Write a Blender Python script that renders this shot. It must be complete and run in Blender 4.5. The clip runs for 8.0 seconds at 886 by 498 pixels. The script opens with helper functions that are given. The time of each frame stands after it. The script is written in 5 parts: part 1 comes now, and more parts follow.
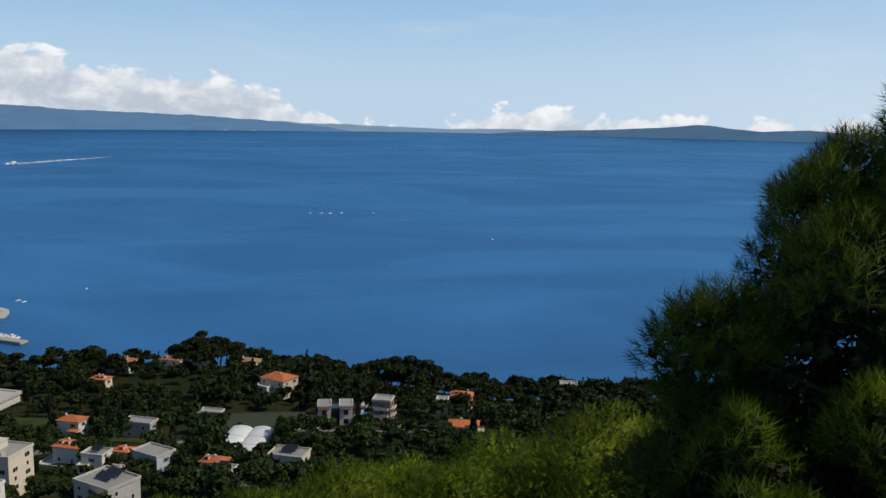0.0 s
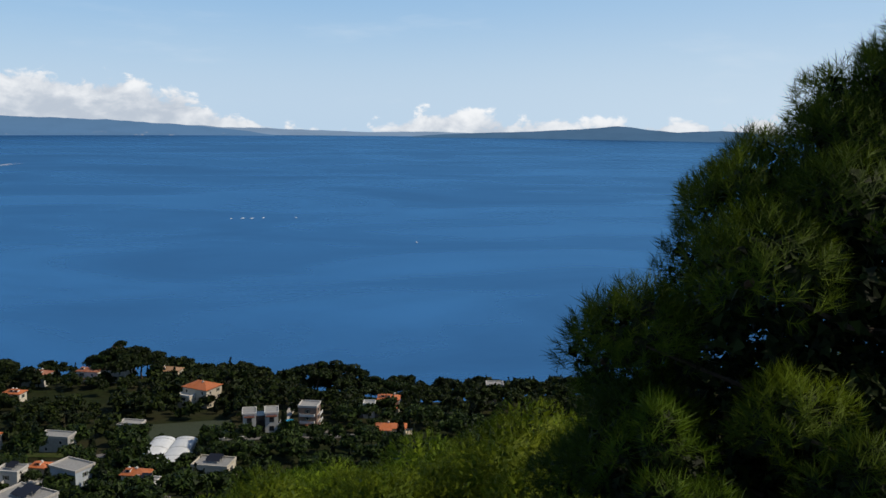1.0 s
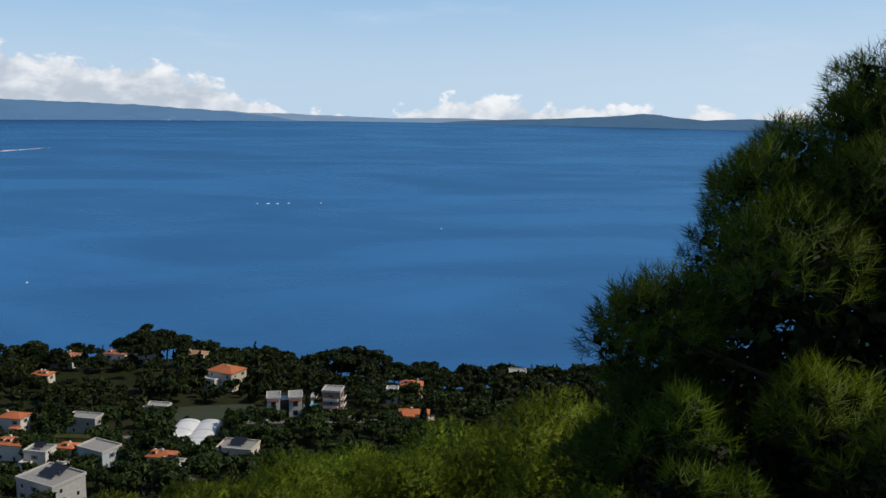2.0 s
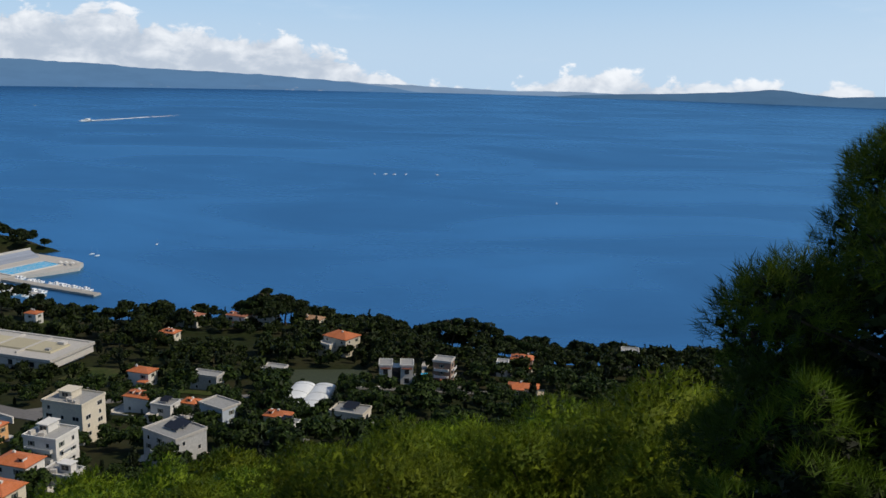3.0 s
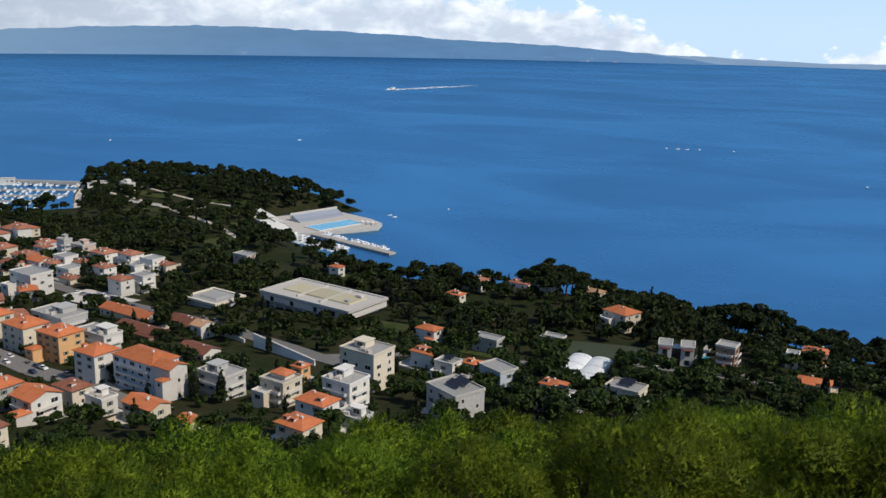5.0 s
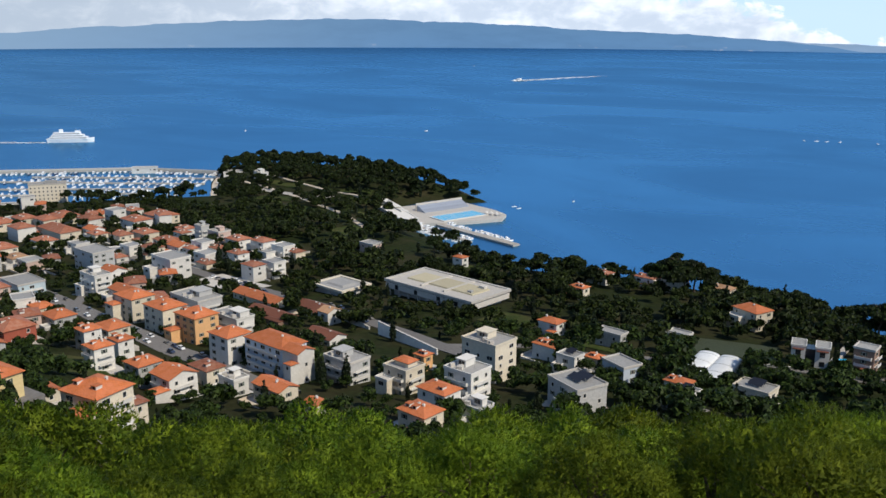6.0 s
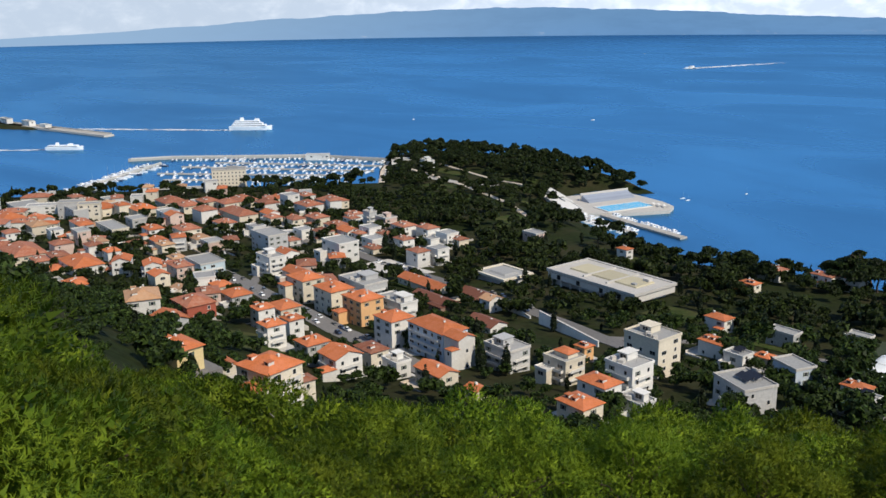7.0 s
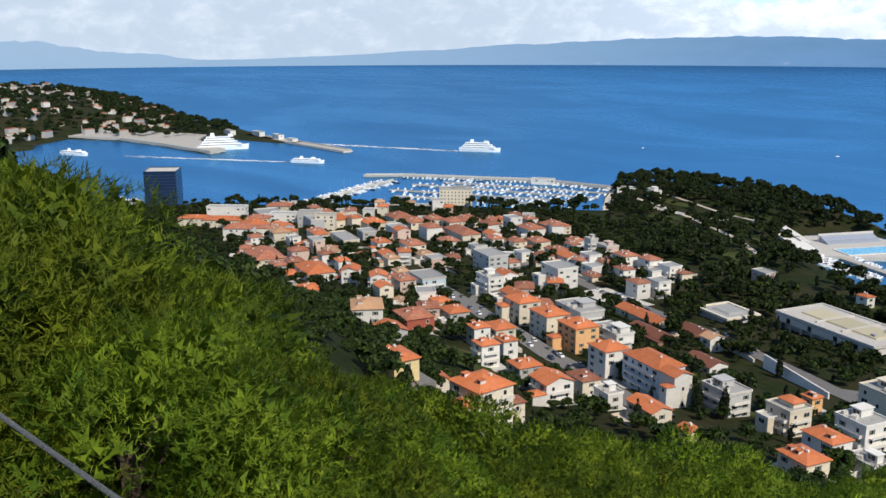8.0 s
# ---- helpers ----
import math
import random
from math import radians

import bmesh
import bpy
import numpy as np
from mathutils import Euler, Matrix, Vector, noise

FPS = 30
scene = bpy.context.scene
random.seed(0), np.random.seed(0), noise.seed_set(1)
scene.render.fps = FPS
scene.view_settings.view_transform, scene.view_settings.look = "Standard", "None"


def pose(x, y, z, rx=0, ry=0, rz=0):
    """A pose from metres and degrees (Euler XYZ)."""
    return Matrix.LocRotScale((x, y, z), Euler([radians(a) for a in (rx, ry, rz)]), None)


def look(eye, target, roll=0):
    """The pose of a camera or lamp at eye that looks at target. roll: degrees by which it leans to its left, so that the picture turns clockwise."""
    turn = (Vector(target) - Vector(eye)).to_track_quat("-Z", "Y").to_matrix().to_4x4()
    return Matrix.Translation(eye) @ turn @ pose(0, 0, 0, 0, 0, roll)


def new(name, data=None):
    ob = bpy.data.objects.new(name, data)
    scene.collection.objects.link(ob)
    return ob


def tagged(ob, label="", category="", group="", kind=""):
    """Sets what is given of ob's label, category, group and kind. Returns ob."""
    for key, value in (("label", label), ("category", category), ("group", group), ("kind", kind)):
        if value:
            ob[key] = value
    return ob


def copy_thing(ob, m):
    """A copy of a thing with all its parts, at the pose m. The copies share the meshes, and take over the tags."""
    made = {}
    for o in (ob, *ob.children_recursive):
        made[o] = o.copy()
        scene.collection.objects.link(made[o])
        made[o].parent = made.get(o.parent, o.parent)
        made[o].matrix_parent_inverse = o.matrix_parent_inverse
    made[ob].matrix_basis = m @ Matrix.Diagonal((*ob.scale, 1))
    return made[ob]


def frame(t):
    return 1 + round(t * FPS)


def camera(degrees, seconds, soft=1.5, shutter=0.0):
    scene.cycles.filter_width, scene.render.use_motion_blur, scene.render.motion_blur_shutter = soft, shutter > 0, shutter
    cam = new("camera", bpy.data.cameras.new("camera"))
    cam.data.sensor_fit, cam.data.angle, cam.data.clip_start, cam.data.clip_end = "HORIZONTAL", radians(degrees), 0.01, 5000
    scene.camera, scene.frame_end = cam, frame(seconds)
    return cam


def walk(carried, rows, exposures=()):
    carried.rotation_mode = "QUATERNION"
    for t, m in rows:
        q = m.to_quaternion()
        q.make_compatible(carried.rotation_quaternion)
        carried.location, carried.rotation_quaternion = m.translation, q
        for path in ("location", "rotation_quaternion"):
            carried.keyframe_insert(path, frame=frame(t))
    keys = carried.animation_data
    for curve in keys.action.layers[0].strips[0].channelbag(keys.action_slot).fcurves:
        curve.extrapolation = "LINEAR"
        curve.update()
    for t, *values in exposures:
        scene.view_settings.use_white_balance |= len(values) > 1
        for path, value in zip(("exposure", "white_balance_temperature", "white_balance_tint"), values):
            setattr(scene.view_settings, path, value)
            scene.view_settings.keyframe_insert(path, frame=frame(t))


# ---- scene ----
cam = camera(50.6, 8.0, soft=1.5)
EYE = 170.0
ROWS = [  # seconds, yaw, pitch, roll; the eye keeps to one spot and swings about the body
    (0.0, 0.00, -9.17, -1.00), (0.5, -4.19, -8.71, -0.65), (1.0, -4.68, -8.93, -0.73), (1.2, -4.42, -9.00, -0.76),
    (2.3, -1.62, -10.16, -1.16), (2.5, 0.07, -10.46, -1.24), (3.0, 3.86, -11.54, -1.50), (3.5, 8.00, -12.14, -1.30),
    (4.0, 11.62, -12.53, -1.30), (4.5, 16.69, -13.19, -1.42), (4.7, 18.75, -13.40, -1.36), (5.8, 27.70, -14.08, -0.38),
    (6.0, 29.24, -14.25, -0.28), (6.5, 32.77, -14.76, 0.42), (7.0, 39.49, -14.87, 0.83), (7.5, 46.84, -14.22, -0.05), (8.0, 53.24, -13.24, 0.16)]
SWING = 0.35
walk(cam, [(t, pose(-SWING * math.sin(radians(yaw)), SWING * (math.cos(radians(yaw)) - 1), EYE, 90 + pitch, 0, yaw) @ pose(0, 0, 0, 0, 0, -roll))
           for t, yaw, pitch, roll in ROWS],
     exposures=[(0.0, -0.70, 6500, 10), (1.2, -0.70, 6500, 10), (3.5, -0.64, 6300, 10), (4.7, -0.45, 6250, 10), (6.0, -0.28, 6200, 10), (8.0, -0.05, 6200, 10)])

# ---- sky and sun ----
SUN_AZ, SUN_EL = 97.0, 47.0  # degrees to the right of the first view, and up
world = bpy.data.worlds.new("sky")
scene.world = world
world.use_nodes = True


class Nodes:
    """Short writing for node trees."""

    def __init__(self, tree):
        self.tree = tree
        tree.nodes.clear()

    def add(self, kind, inputs=None):
        node = self.tree.nodes.new(kind)
        for key, value in (inputs or {}).items():
            if isinstance(value, bpy.types.NodeSocket):
                self.tree.links.new(value, node.inputs[key])
            else:
                node.inputs[key].default_value = value
        return node

    def math(self, op, a, b=0.0, clamp=False):
        node = self.add("ShaderNodeMath", {0: a, 1: b})
        node.operation, node.use_clamp = op, clamp
        return node.outputs[0]

    def mix(self, fac, a, b):
        node = self.tree.nodes.new("ShaderNodeMix")
        node.data_type = "RGBA"
        for key, value in (("Factor", fac), (6, a), (7, b)):
            if isinstance(value, bpy.types.NodeSocket):
                self.tree.links.new(value, node.inputs[key])
            else:
                node.inputs[key].default_value = value
        return node.outputs[2]

    def noise(self, vector, scale, detail=4.0, rough=0.55, distortion=0.0):
        return self.add("ShaderNodeTexNoise", {"Vector": vector, "Scale": scale, "Detail": detail, "Roughness": rough, "Distortion": distortion}).outputs["Fac"]

    def ramp(self, value, lo, hi, a=0.0, b=1.0, smooth=True):
        node = self.add("ShaderNodeMapRange", {"Value": value, "From Min": lo, "From Max": hi, "To Min": a, "To Max": b})
        node.interpolation_type = "SMOOTHSTEP" if smooth else "LINEAR"
        return node.outputs[0]


def make_sky():
    n = Nodes(world.node_tree)
    sky = n.add("ShaderNodeTexSky")
    sky.sky_type, sky.sun_disc = "NISHITA", False
    sky.sun_elevation, sky.sun_rotation = radians(SUN_EL), radians(SUN_AZ)
    sky.altitude, sky.air_density, sky.dust_density, sky.ozone_density = 170, 1.0, 0.3, 3.0
    where = n.add("ShaderNodeTexCoord").outputs["Generated"]
    xyz = n.add("ShaderNodeSeparateXYZ", {0: where})
    x, y, z = xyz.outputs
    around = n.math("ARCTAN2", x, y)
    # cumulus heaped along the horizon: a flat base, tops that rise and fall
    flat = n.add("ShaderNodeCombineXYZ", {0: n.math("MULTIPLY", around, 1.0), 1: n.math("MULTIPLY", z, 1.6), 2: 0.0}).outputs[0]
    line = n.add("ShaderNodeCombineXYZ", {0: n.math("MULTIPLY", around, 1.0), 1: 0.0, 2: 3.7}).outputs[0]
    heap = n.noise(line, 5.5, 4.0, 0.55)
    left = n.ramp(around, 0.02, -0.46)
    right = n.math("MULTIPLY", n.ramp(around, 0.10, 0.30), n.ramp(around, 0.62, 0.38))
    tops = n.math("ADD", n.math("ADD", n.ramp(heap, 0.42, 0.70, 0.0, 0.024), -0.032), n.math("MULTIPLY", left, 0.060))
    tops = n.math("ADD", tops, n.math("MULTIPLY", right, 0.016))
    tops = n.math("ADD", tops, n.math("MULTIPLY", n.ramp(around, -0.6, -0.9, 0.0, 0.10), n.ramp(z, 0.5, 0.2)))
    puff = n.noise(flat, 26.0, 7.0, 0.62, 0.25)
    level = n.math("SUBTRACT", tops, z)
    dens = n.math("ADD", n.math("MULTIPLY", level, 26.0), n.math("MULTIPLY", n.math("SUBTRACT", puff, 0.5), 2.0))
    cover = n.ramp(dens, -0.02, 0.22)
    wisps = n.ramp(n.noise(n.add("ShaderNodeMapping", {"Vector": where, "Scale": (3.0, 3.0, 14.0)}).outputs[0], 1.3, 5.0, 0.6), 0.55, 0.85, 0.0, 0.25)
    cover = n.math("MAXIMUM", cover, wisps)
    shade = n.ramp(n.math("ADD", n.math("MULTIPLY", n.math("SUBTRACT", puff, 0.5), 1.7), n.math("MULTIPLY", n.math("MINIMUM", level, 0.035), -8.0)), -0.45, 0.35)
    tint = n.mix(shade, (6.2, 6.9, 7.9, 1), (11.6, 11.7, 11.8, 1))
    tint = n.mix(n.ramp(around, -0.45, -0.95, 0.0, 0.6), tint, (3.6, 4.2, 4.9, 1))
    haze = n.math("ADD", n.ramp(z, 0.13, -0.02, 0.0, 0.72), n.math("MULTIPLY", n.ramp(around, -0.1, 0.6, 0.0, 0.30), n.ramp(z, 0.4, 0.1)), True)
    blue = n.mix(n.ramp(z, 0.10, 0.55, 0.72, 0.0), sky.outputs[0], (3.7, 6.7, 10.6, 1))
    base = n.mix(haze, blue, (7.0, 8.7, 10.3, 1))
    colour = n.mix(n.math("MULTIPLY", cover, 0.92), base, tint)
    back = n.add("ShaderNodeBackground", {"Color": colour, "Strength": 0.132})
    n.add("ShaderNodeOutputWorld", {"Surface": back.outputs[0]})


make_sky()
sun = new("sun", bpy.data.lights.new("sun", "SUN"))
sun.data.energy, sun.data.angle, sun.data.color = 4.9, radians(0.5), (1.0, 0.87, 0.68)
sun.matrix_world = look((0, 0, 0), (-math.sin(radians(SUN_AZ)) * math.cos(radians(SUN_EL)), -math.cos(radians(SUN_AZ)) * math.cos(radians(SUN_EL)), -math.sin(radians(SUN_EL))))


# ---- materials ----
def material(name, colour, rough=0.8, spread=0.15, scale=0.6, bump=0.2, metal=0.0, vary=0.12, hue=None, spec=0.4, translucent=0.0, fine=6.0):
    """A surface with large and fine variation, and a tone of its own for every object that wears it."""
    m = bpy.data.materials.new(name)
    m.use_nodes = True
    n = Nodes(m.node_tree)
    place = n.add("ShaderNodeTexCoord").outputs["Object"]
    lum = n.add("ShaderNodeObjectInfo").outputs["Random"]
    big, small = n.noise(place, scale, 4.0), n.noise(place, scale * fine, 5.0, 0.65)
    c = (*colour, 1)
    dark = tuple(v * (1 - 2.2 * spread) for v in colour) + (1,)
    other = (*(hue or [v * 0.8 for v in colour]), 1)
    col = n.mix(n.ramp(small, 0.3, 0.75), dark, c)
    col = n.mix(n.ramp(big, 0.35, 0.7, 0.0, 0.7), col, other)
    col = n.add("ShaderNodeHueSaturation", {"Color": col, "Value": n.ramp(lum, 0, 1, 1 - vary, 1 + vary, False)}).outputs[0]
    relief = n.add("ShaderNodeBump", {"Height": small, "Strength": bump, "Distance": 0.1}).outputs[0]
    skin = n.add("ShaderNodeBsdfPrincipled", {"Base Color": col, "Roughness": rough, "Metallic": metal, "Normal": relief, "Specular IOR Level": spec}).outputs[0]
    if translucent:
        thin = n.add("ShaderNodeBsdfTranslucent", {"Color": col}).outputs[0]
        skin = n.add("ShaderNodeMixShader", {0: translucent, 1: skin, 2: thin}).outputs[0]
    n.add("ShaderNodeOutputMaterial", {"Surface": skin})
    return m


def leaf_material(name, young, old, translucent=0.35, single=0.5):
    """Foliage: every clump has its own tone between old and young growth."""
    m = bpy.data.materials.new(name)
    m.use_nodes = True
    n = Nodes(m.node_tree)
    one = n.add("ShaderNodeNewGeometry").outputs["Random Per Island"]
    tree = n.add("ShaderNodeObjectInfo").outputs["Random"]
    place = n.add("ShaderNodeTexCoord").outputs["Object"]
    patch = n.noise(place, 0.9, 4.0, 0.6)
    col = n.mix(n.ramp(n.math("ADD", n.math("MULTIPLY", one, single), n.math("MULTIPLY", patch, 0.8)), 0.21 + single / 2, 0.69 + single / 2), (*old, 1), (*young, 1))
    col = n.add("ShaderNodeHueSaturation", {"Color": col, "Hue": n.ramp(tree, 0, 1, 0.488, 0.512, False), "Value": n.ramp(tree, 0, 1, 0.72, 1.28, False)}).outputs[0]
    a = n.add("ShaderNodeBsdfPrincipled", {"Base Color": col, "Roughness": 0.6, "Specular IOR Level": 0.15}).outputs[0]
    b = n.add("ShaderNodeBsdfTranslucent", {"Color": col}).outputs[0]
    n.add("ShaderNodeOutputMaterial", {"Surface": n.add("ShaderNodeMixShader", {0: translucent, 1: a, 2: b}).outputs[0]})
    return m


def make_sea():
    m = bpy.data.materials.new("sea_water")
    m.use_nodes = True
    n = Nodes(m.node_tree)
    place = n.add("ShaderNodeTexCoord").outputs["Object"]
    long = n.add("ShaderNodeMapping", {"Vector": place, "Rotation": (0, 0, 0.25), "Scale": (0.0022, 0.0042, 1)}).outputs[0]
    slick = n.noise(long, 1.0, 6.0, 0.6, 0.9)
    streak = n.noise(n.add("ShaderNodeMapping", {"Vector": place, "Rotation": (0, 0, 0.1), "Scale": (0.005, 0.016, 1)}).outputs[0], 1.0, 4.0, 0.6, 1.2)
    ripple = n.noise(n.add("ShaderNodeMapping", {"Vector": place, "Scale": (0.05, 0.10, 1)}).outputs[0], 1.0, 5.0, 0.6)
    chop = n.noise(n.add("ShaderNodeMapping", {"Vector": place, "Scale": (0.5, 0.8, 1)}).outputs[0], 1.0, 3.0, 0.6)
    col = n.mix(n.ramp(slick, 0.28, 0.76), (0.002, 0.026, 0.078, 1), (0.003, 0.036, 0.100, 1))
    col = n.mix(n.ramp(streak, 0.56, 0.8, 0.0, 0.45), col, (0.012, 0.070, 0.16, 1))
    bump = n.add("ShaderNodeBump", {"Height": n.math("ADD", ripple, n.math("MULTIPLY", chop, 0.3)), "Strength": 0.12, "Distance": 1.0}).outputs[0]
    body = n.add("ShaderNodeBsdfDiffuse", {"Color": col}).outputs[0]
    gloss = n.add("ShaderNodeBsdfGlossy", {"Color": (0.27, 0.55, 0.80, 1), "Roughness": n.ramp(slick, 0.25, 0.78, 0.32, 0.23), "Normal": bump}).outputs[0]
    edge = n.add("ShaderNodeFresnel", {"IOR": 1.33, "Normal": bump}).outputs[0]
    skin = n.add("ShaderNodeMixShader", {0: n.math("MULTIPLY", edge, n.ramp(slick, 0.28, 0.76, 0.55, 0.68)), 1: body, 2: gloss})
    n.add("ShaderNodeOutputMaterial", {"Surface": skin.outputs[0]})
    return m


def plain(name, colour, rough=0.5, metal=0.0, glow=0.0):
    m = bpy.data.materials.new(name)
    m.use_nodes = True
    n = Nodes(m.node_tree)
    skin = n.add("ShaderNodeBsdfPrincipled", {"Base Color": (*colour, 1), "Roughness": rough, "Metallic": metal})
    n.add("ShaderNodeOutputMaterial", {"Surface": skin.outputs[0]})
    return m


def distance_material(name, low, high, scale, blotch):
    """Far shores, a plain glowing backdrop: miles of hazy air painted into the colour."""
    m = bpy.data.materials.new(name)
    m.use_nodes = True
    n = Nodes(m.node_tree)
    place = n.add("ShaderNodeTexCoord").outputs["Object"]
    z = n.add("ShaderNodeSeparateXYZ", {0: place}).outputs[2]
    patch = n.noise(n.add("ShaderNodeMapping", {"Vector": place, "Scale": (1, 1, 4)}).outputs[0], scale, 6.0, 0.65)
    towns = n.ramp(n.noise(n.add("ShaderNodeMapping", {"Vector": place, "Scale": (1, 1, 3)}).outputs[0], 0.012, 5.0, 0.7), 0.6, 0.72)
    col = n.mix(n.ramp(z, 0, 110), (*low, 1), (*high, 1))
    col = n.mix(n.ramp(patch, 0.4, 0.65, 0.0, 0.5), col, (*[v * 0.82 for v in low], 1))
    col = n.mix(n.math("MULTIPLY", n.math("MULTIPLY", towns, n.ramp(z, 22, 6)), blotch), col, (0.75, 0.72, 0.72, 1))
    # the painted haze grows paler and thicker towards the left
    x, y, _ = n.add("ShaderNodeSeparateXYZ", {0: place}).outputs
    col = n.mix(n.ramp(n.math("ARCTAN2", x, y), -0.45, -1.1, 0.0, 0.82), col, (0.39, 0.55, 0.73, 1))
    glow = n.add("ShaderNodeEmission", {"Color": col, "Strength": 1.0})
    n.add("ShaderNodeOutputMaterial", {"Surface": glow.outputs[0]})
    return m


SEA = make_sea()
WALLS = {
    "white": material("white_render", (0.74, 0.72, 0.67), 0.85, 0.08, 0.25), "cream": material("cream_render", (0.70, 0.63, 0.50), 0.88, 0.10, 0.25),
    "grey": material("weathered_grey_render", (0.50, 0.50, 0.49), 0.9, 0.14, 0.25), "pink": material("pink_render", (0.66, 0.50, 0.42), 0.88, 0.10, 0.25),
    "red": material("dark_red_render", (0.38, 0.10, 0.06), 0.88, 0.12, 0.25), "yellow": material("yellow_render", (0.80, 0.64, 0.33), 0.88, 0.08, 0.25),
    # the two bluish renders are white walls with blue shade put into the colour
    "blue": material("white_render_tinted_as_grey_shade", (0.50, 0.60, 0.64), 0.85, 0.08, 0.25), "shade_tinted_white": material("white_render_tinted_as_shade", (0.58, 0.66, 0.74), 0.85, 0.08, 0.25),
    "orange": material("apricot_render", (0.80, 0.47, 0.22), 0.88, 0.08, 0.25), "brick": material("brown_stone", (0.30, 0.20, 0.15), 0.9, 0.15, 0.5)}
TILES = {"orange": material("orange_roof_tiles", (0.58, 0.170, 0.052), 0.85, 0.2, 0.5, 0.5, vary=0.2, hue=(0.50, 0.17, 0.08)),
         "red": material("faded_red_roof_tiles", (0.37, 0.120, 0.060), 0.88, 0.2, 0.5, 0.5, vary=0.22, hue=(0.34, 0.18, 0.12)),
         "tan": material("tan_roof_tiles", (0.52, 0.29, 0.15), 0.88, 0.2, 0.5, 0.5, vary=0.2, hue=(0.42, 0.27, 0.17)),
         "brown": material("dark_brown_roof_tiles", (0.20, 0.075, 0.045), 0.9, 0.2, 0.5, 0.5, vary=0.15)}
CONCRETE = material("pale_concrete", (0.60, 0.57, 0.52), 0.9, 0.14, 0.2)
ROOFING = material("grey_roofing", (0.36, 0.36, 0.35), 0.9, 0.15, 0.3)
YELLOW_GRAVEL = material("yellow_gravel", (0.50, 0.45, 0.31), 0.95, 0.12, 0.4)
ASPHALT = material("worn_asphalt", (0.21, 0.20, 0.19), 0.92, 0.15, 0.15)
STONE = material("quay_stone", (0.50, 0.47, 0.42), 0.9, 0.14, 0.2)
SAND = material("pale_sand", (0.58, 0.50, 0.40), 0.95, 0.1, 0.1)
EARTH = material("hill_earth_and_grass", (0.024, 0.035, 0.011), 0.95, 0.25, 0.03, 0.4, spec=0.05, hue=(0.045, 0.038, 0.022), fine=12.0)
LAWN = material("mown_grass", (0.055, 0.085, 0.022), 0.95, 0.3, 0.12, 0.3, hue=(0.075, 0.070, 0.030), spec=0.05)
CROPS = material("kitchen_garden", (0.045, 0.060, 0.028), 0.95, 0.25, 0.2, 0.3)
GLASS = plain("dark_window_glass", (0.02, 0.025, 0.03), 0.12)
FRAME = plain("painted_window_frame", (0.62, 0.60, 0.56), 0.5)
SHUTTER = material("green_shutter_paint", (0.10, 0.13, 0.10), 0.6, 0.1, 2.0)
PANEL = plain("solar_panel_glass", (0.02, 0.022, 0.03), 0.18)
METAL = plain("galvanised_steel", (0.5, 0.5, 0.5), 0.4, 0.9)
FILM = material("white_greenhouse_film", (0.75, 0.77, 0.77), 0.45, 0.06, 0.3, 0.1)
BARK = material("pine_bark", (0.115, 0.085, 0.062), 0.95, 0.25, 3.0, 0.6)
GREYBARK = material("dead_grey_wood", (0.34, 0.32, 0.29), 0.9, 0.2, 4.0, 0.4)
CONE = material("brown_pine_cone", (0.16, 0.09, 0.05), 0.85, 0.2, 20.0, 0.5)
PINE = leaf_material("aleppo_pine_needles", (0.250, 0.320, 0.018), (0.060, 0.110, 0.008), 0.35, 0.12)
# dark shore pines; also painted shade inside near crowns and under the slope's pines
DARKPINE = leaf_material("dark_pine_and_shade_needles", (0.030, 0.048, 0.009), (0.008, 0.014, 0.004), 0.15)
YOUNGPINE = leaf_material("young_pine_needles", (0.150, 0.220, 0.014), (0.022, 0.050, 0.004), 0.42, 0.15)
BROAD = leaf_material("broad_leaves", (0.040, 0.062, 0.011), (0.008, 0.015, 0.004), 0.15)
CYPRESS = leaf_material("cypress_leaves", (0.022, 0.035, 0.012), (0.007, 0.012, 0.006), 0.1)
BOATWHITE = plain("white_gelcoat", (0.82, 0.83, 0.84), 0.25)
BOATDARK = plain("dark_blue_hull_paint", (0.04, 0.06, 0.12), 0.3)
FOAM = material("white_sea_foam", (0.80, 0.84, 0.88), 0.8, 0.05, 0.1, vary=0.0)
POOLWATER = material("swimming_pool_water", (0.03, 0.42, 0.72), 0.15, 0.05, 0.3, 0.1, vary=0.0)
NAVYGLASS = plain("navy_blue_glass_cladding", (0.012, 0.03, 0.075), 0.2)


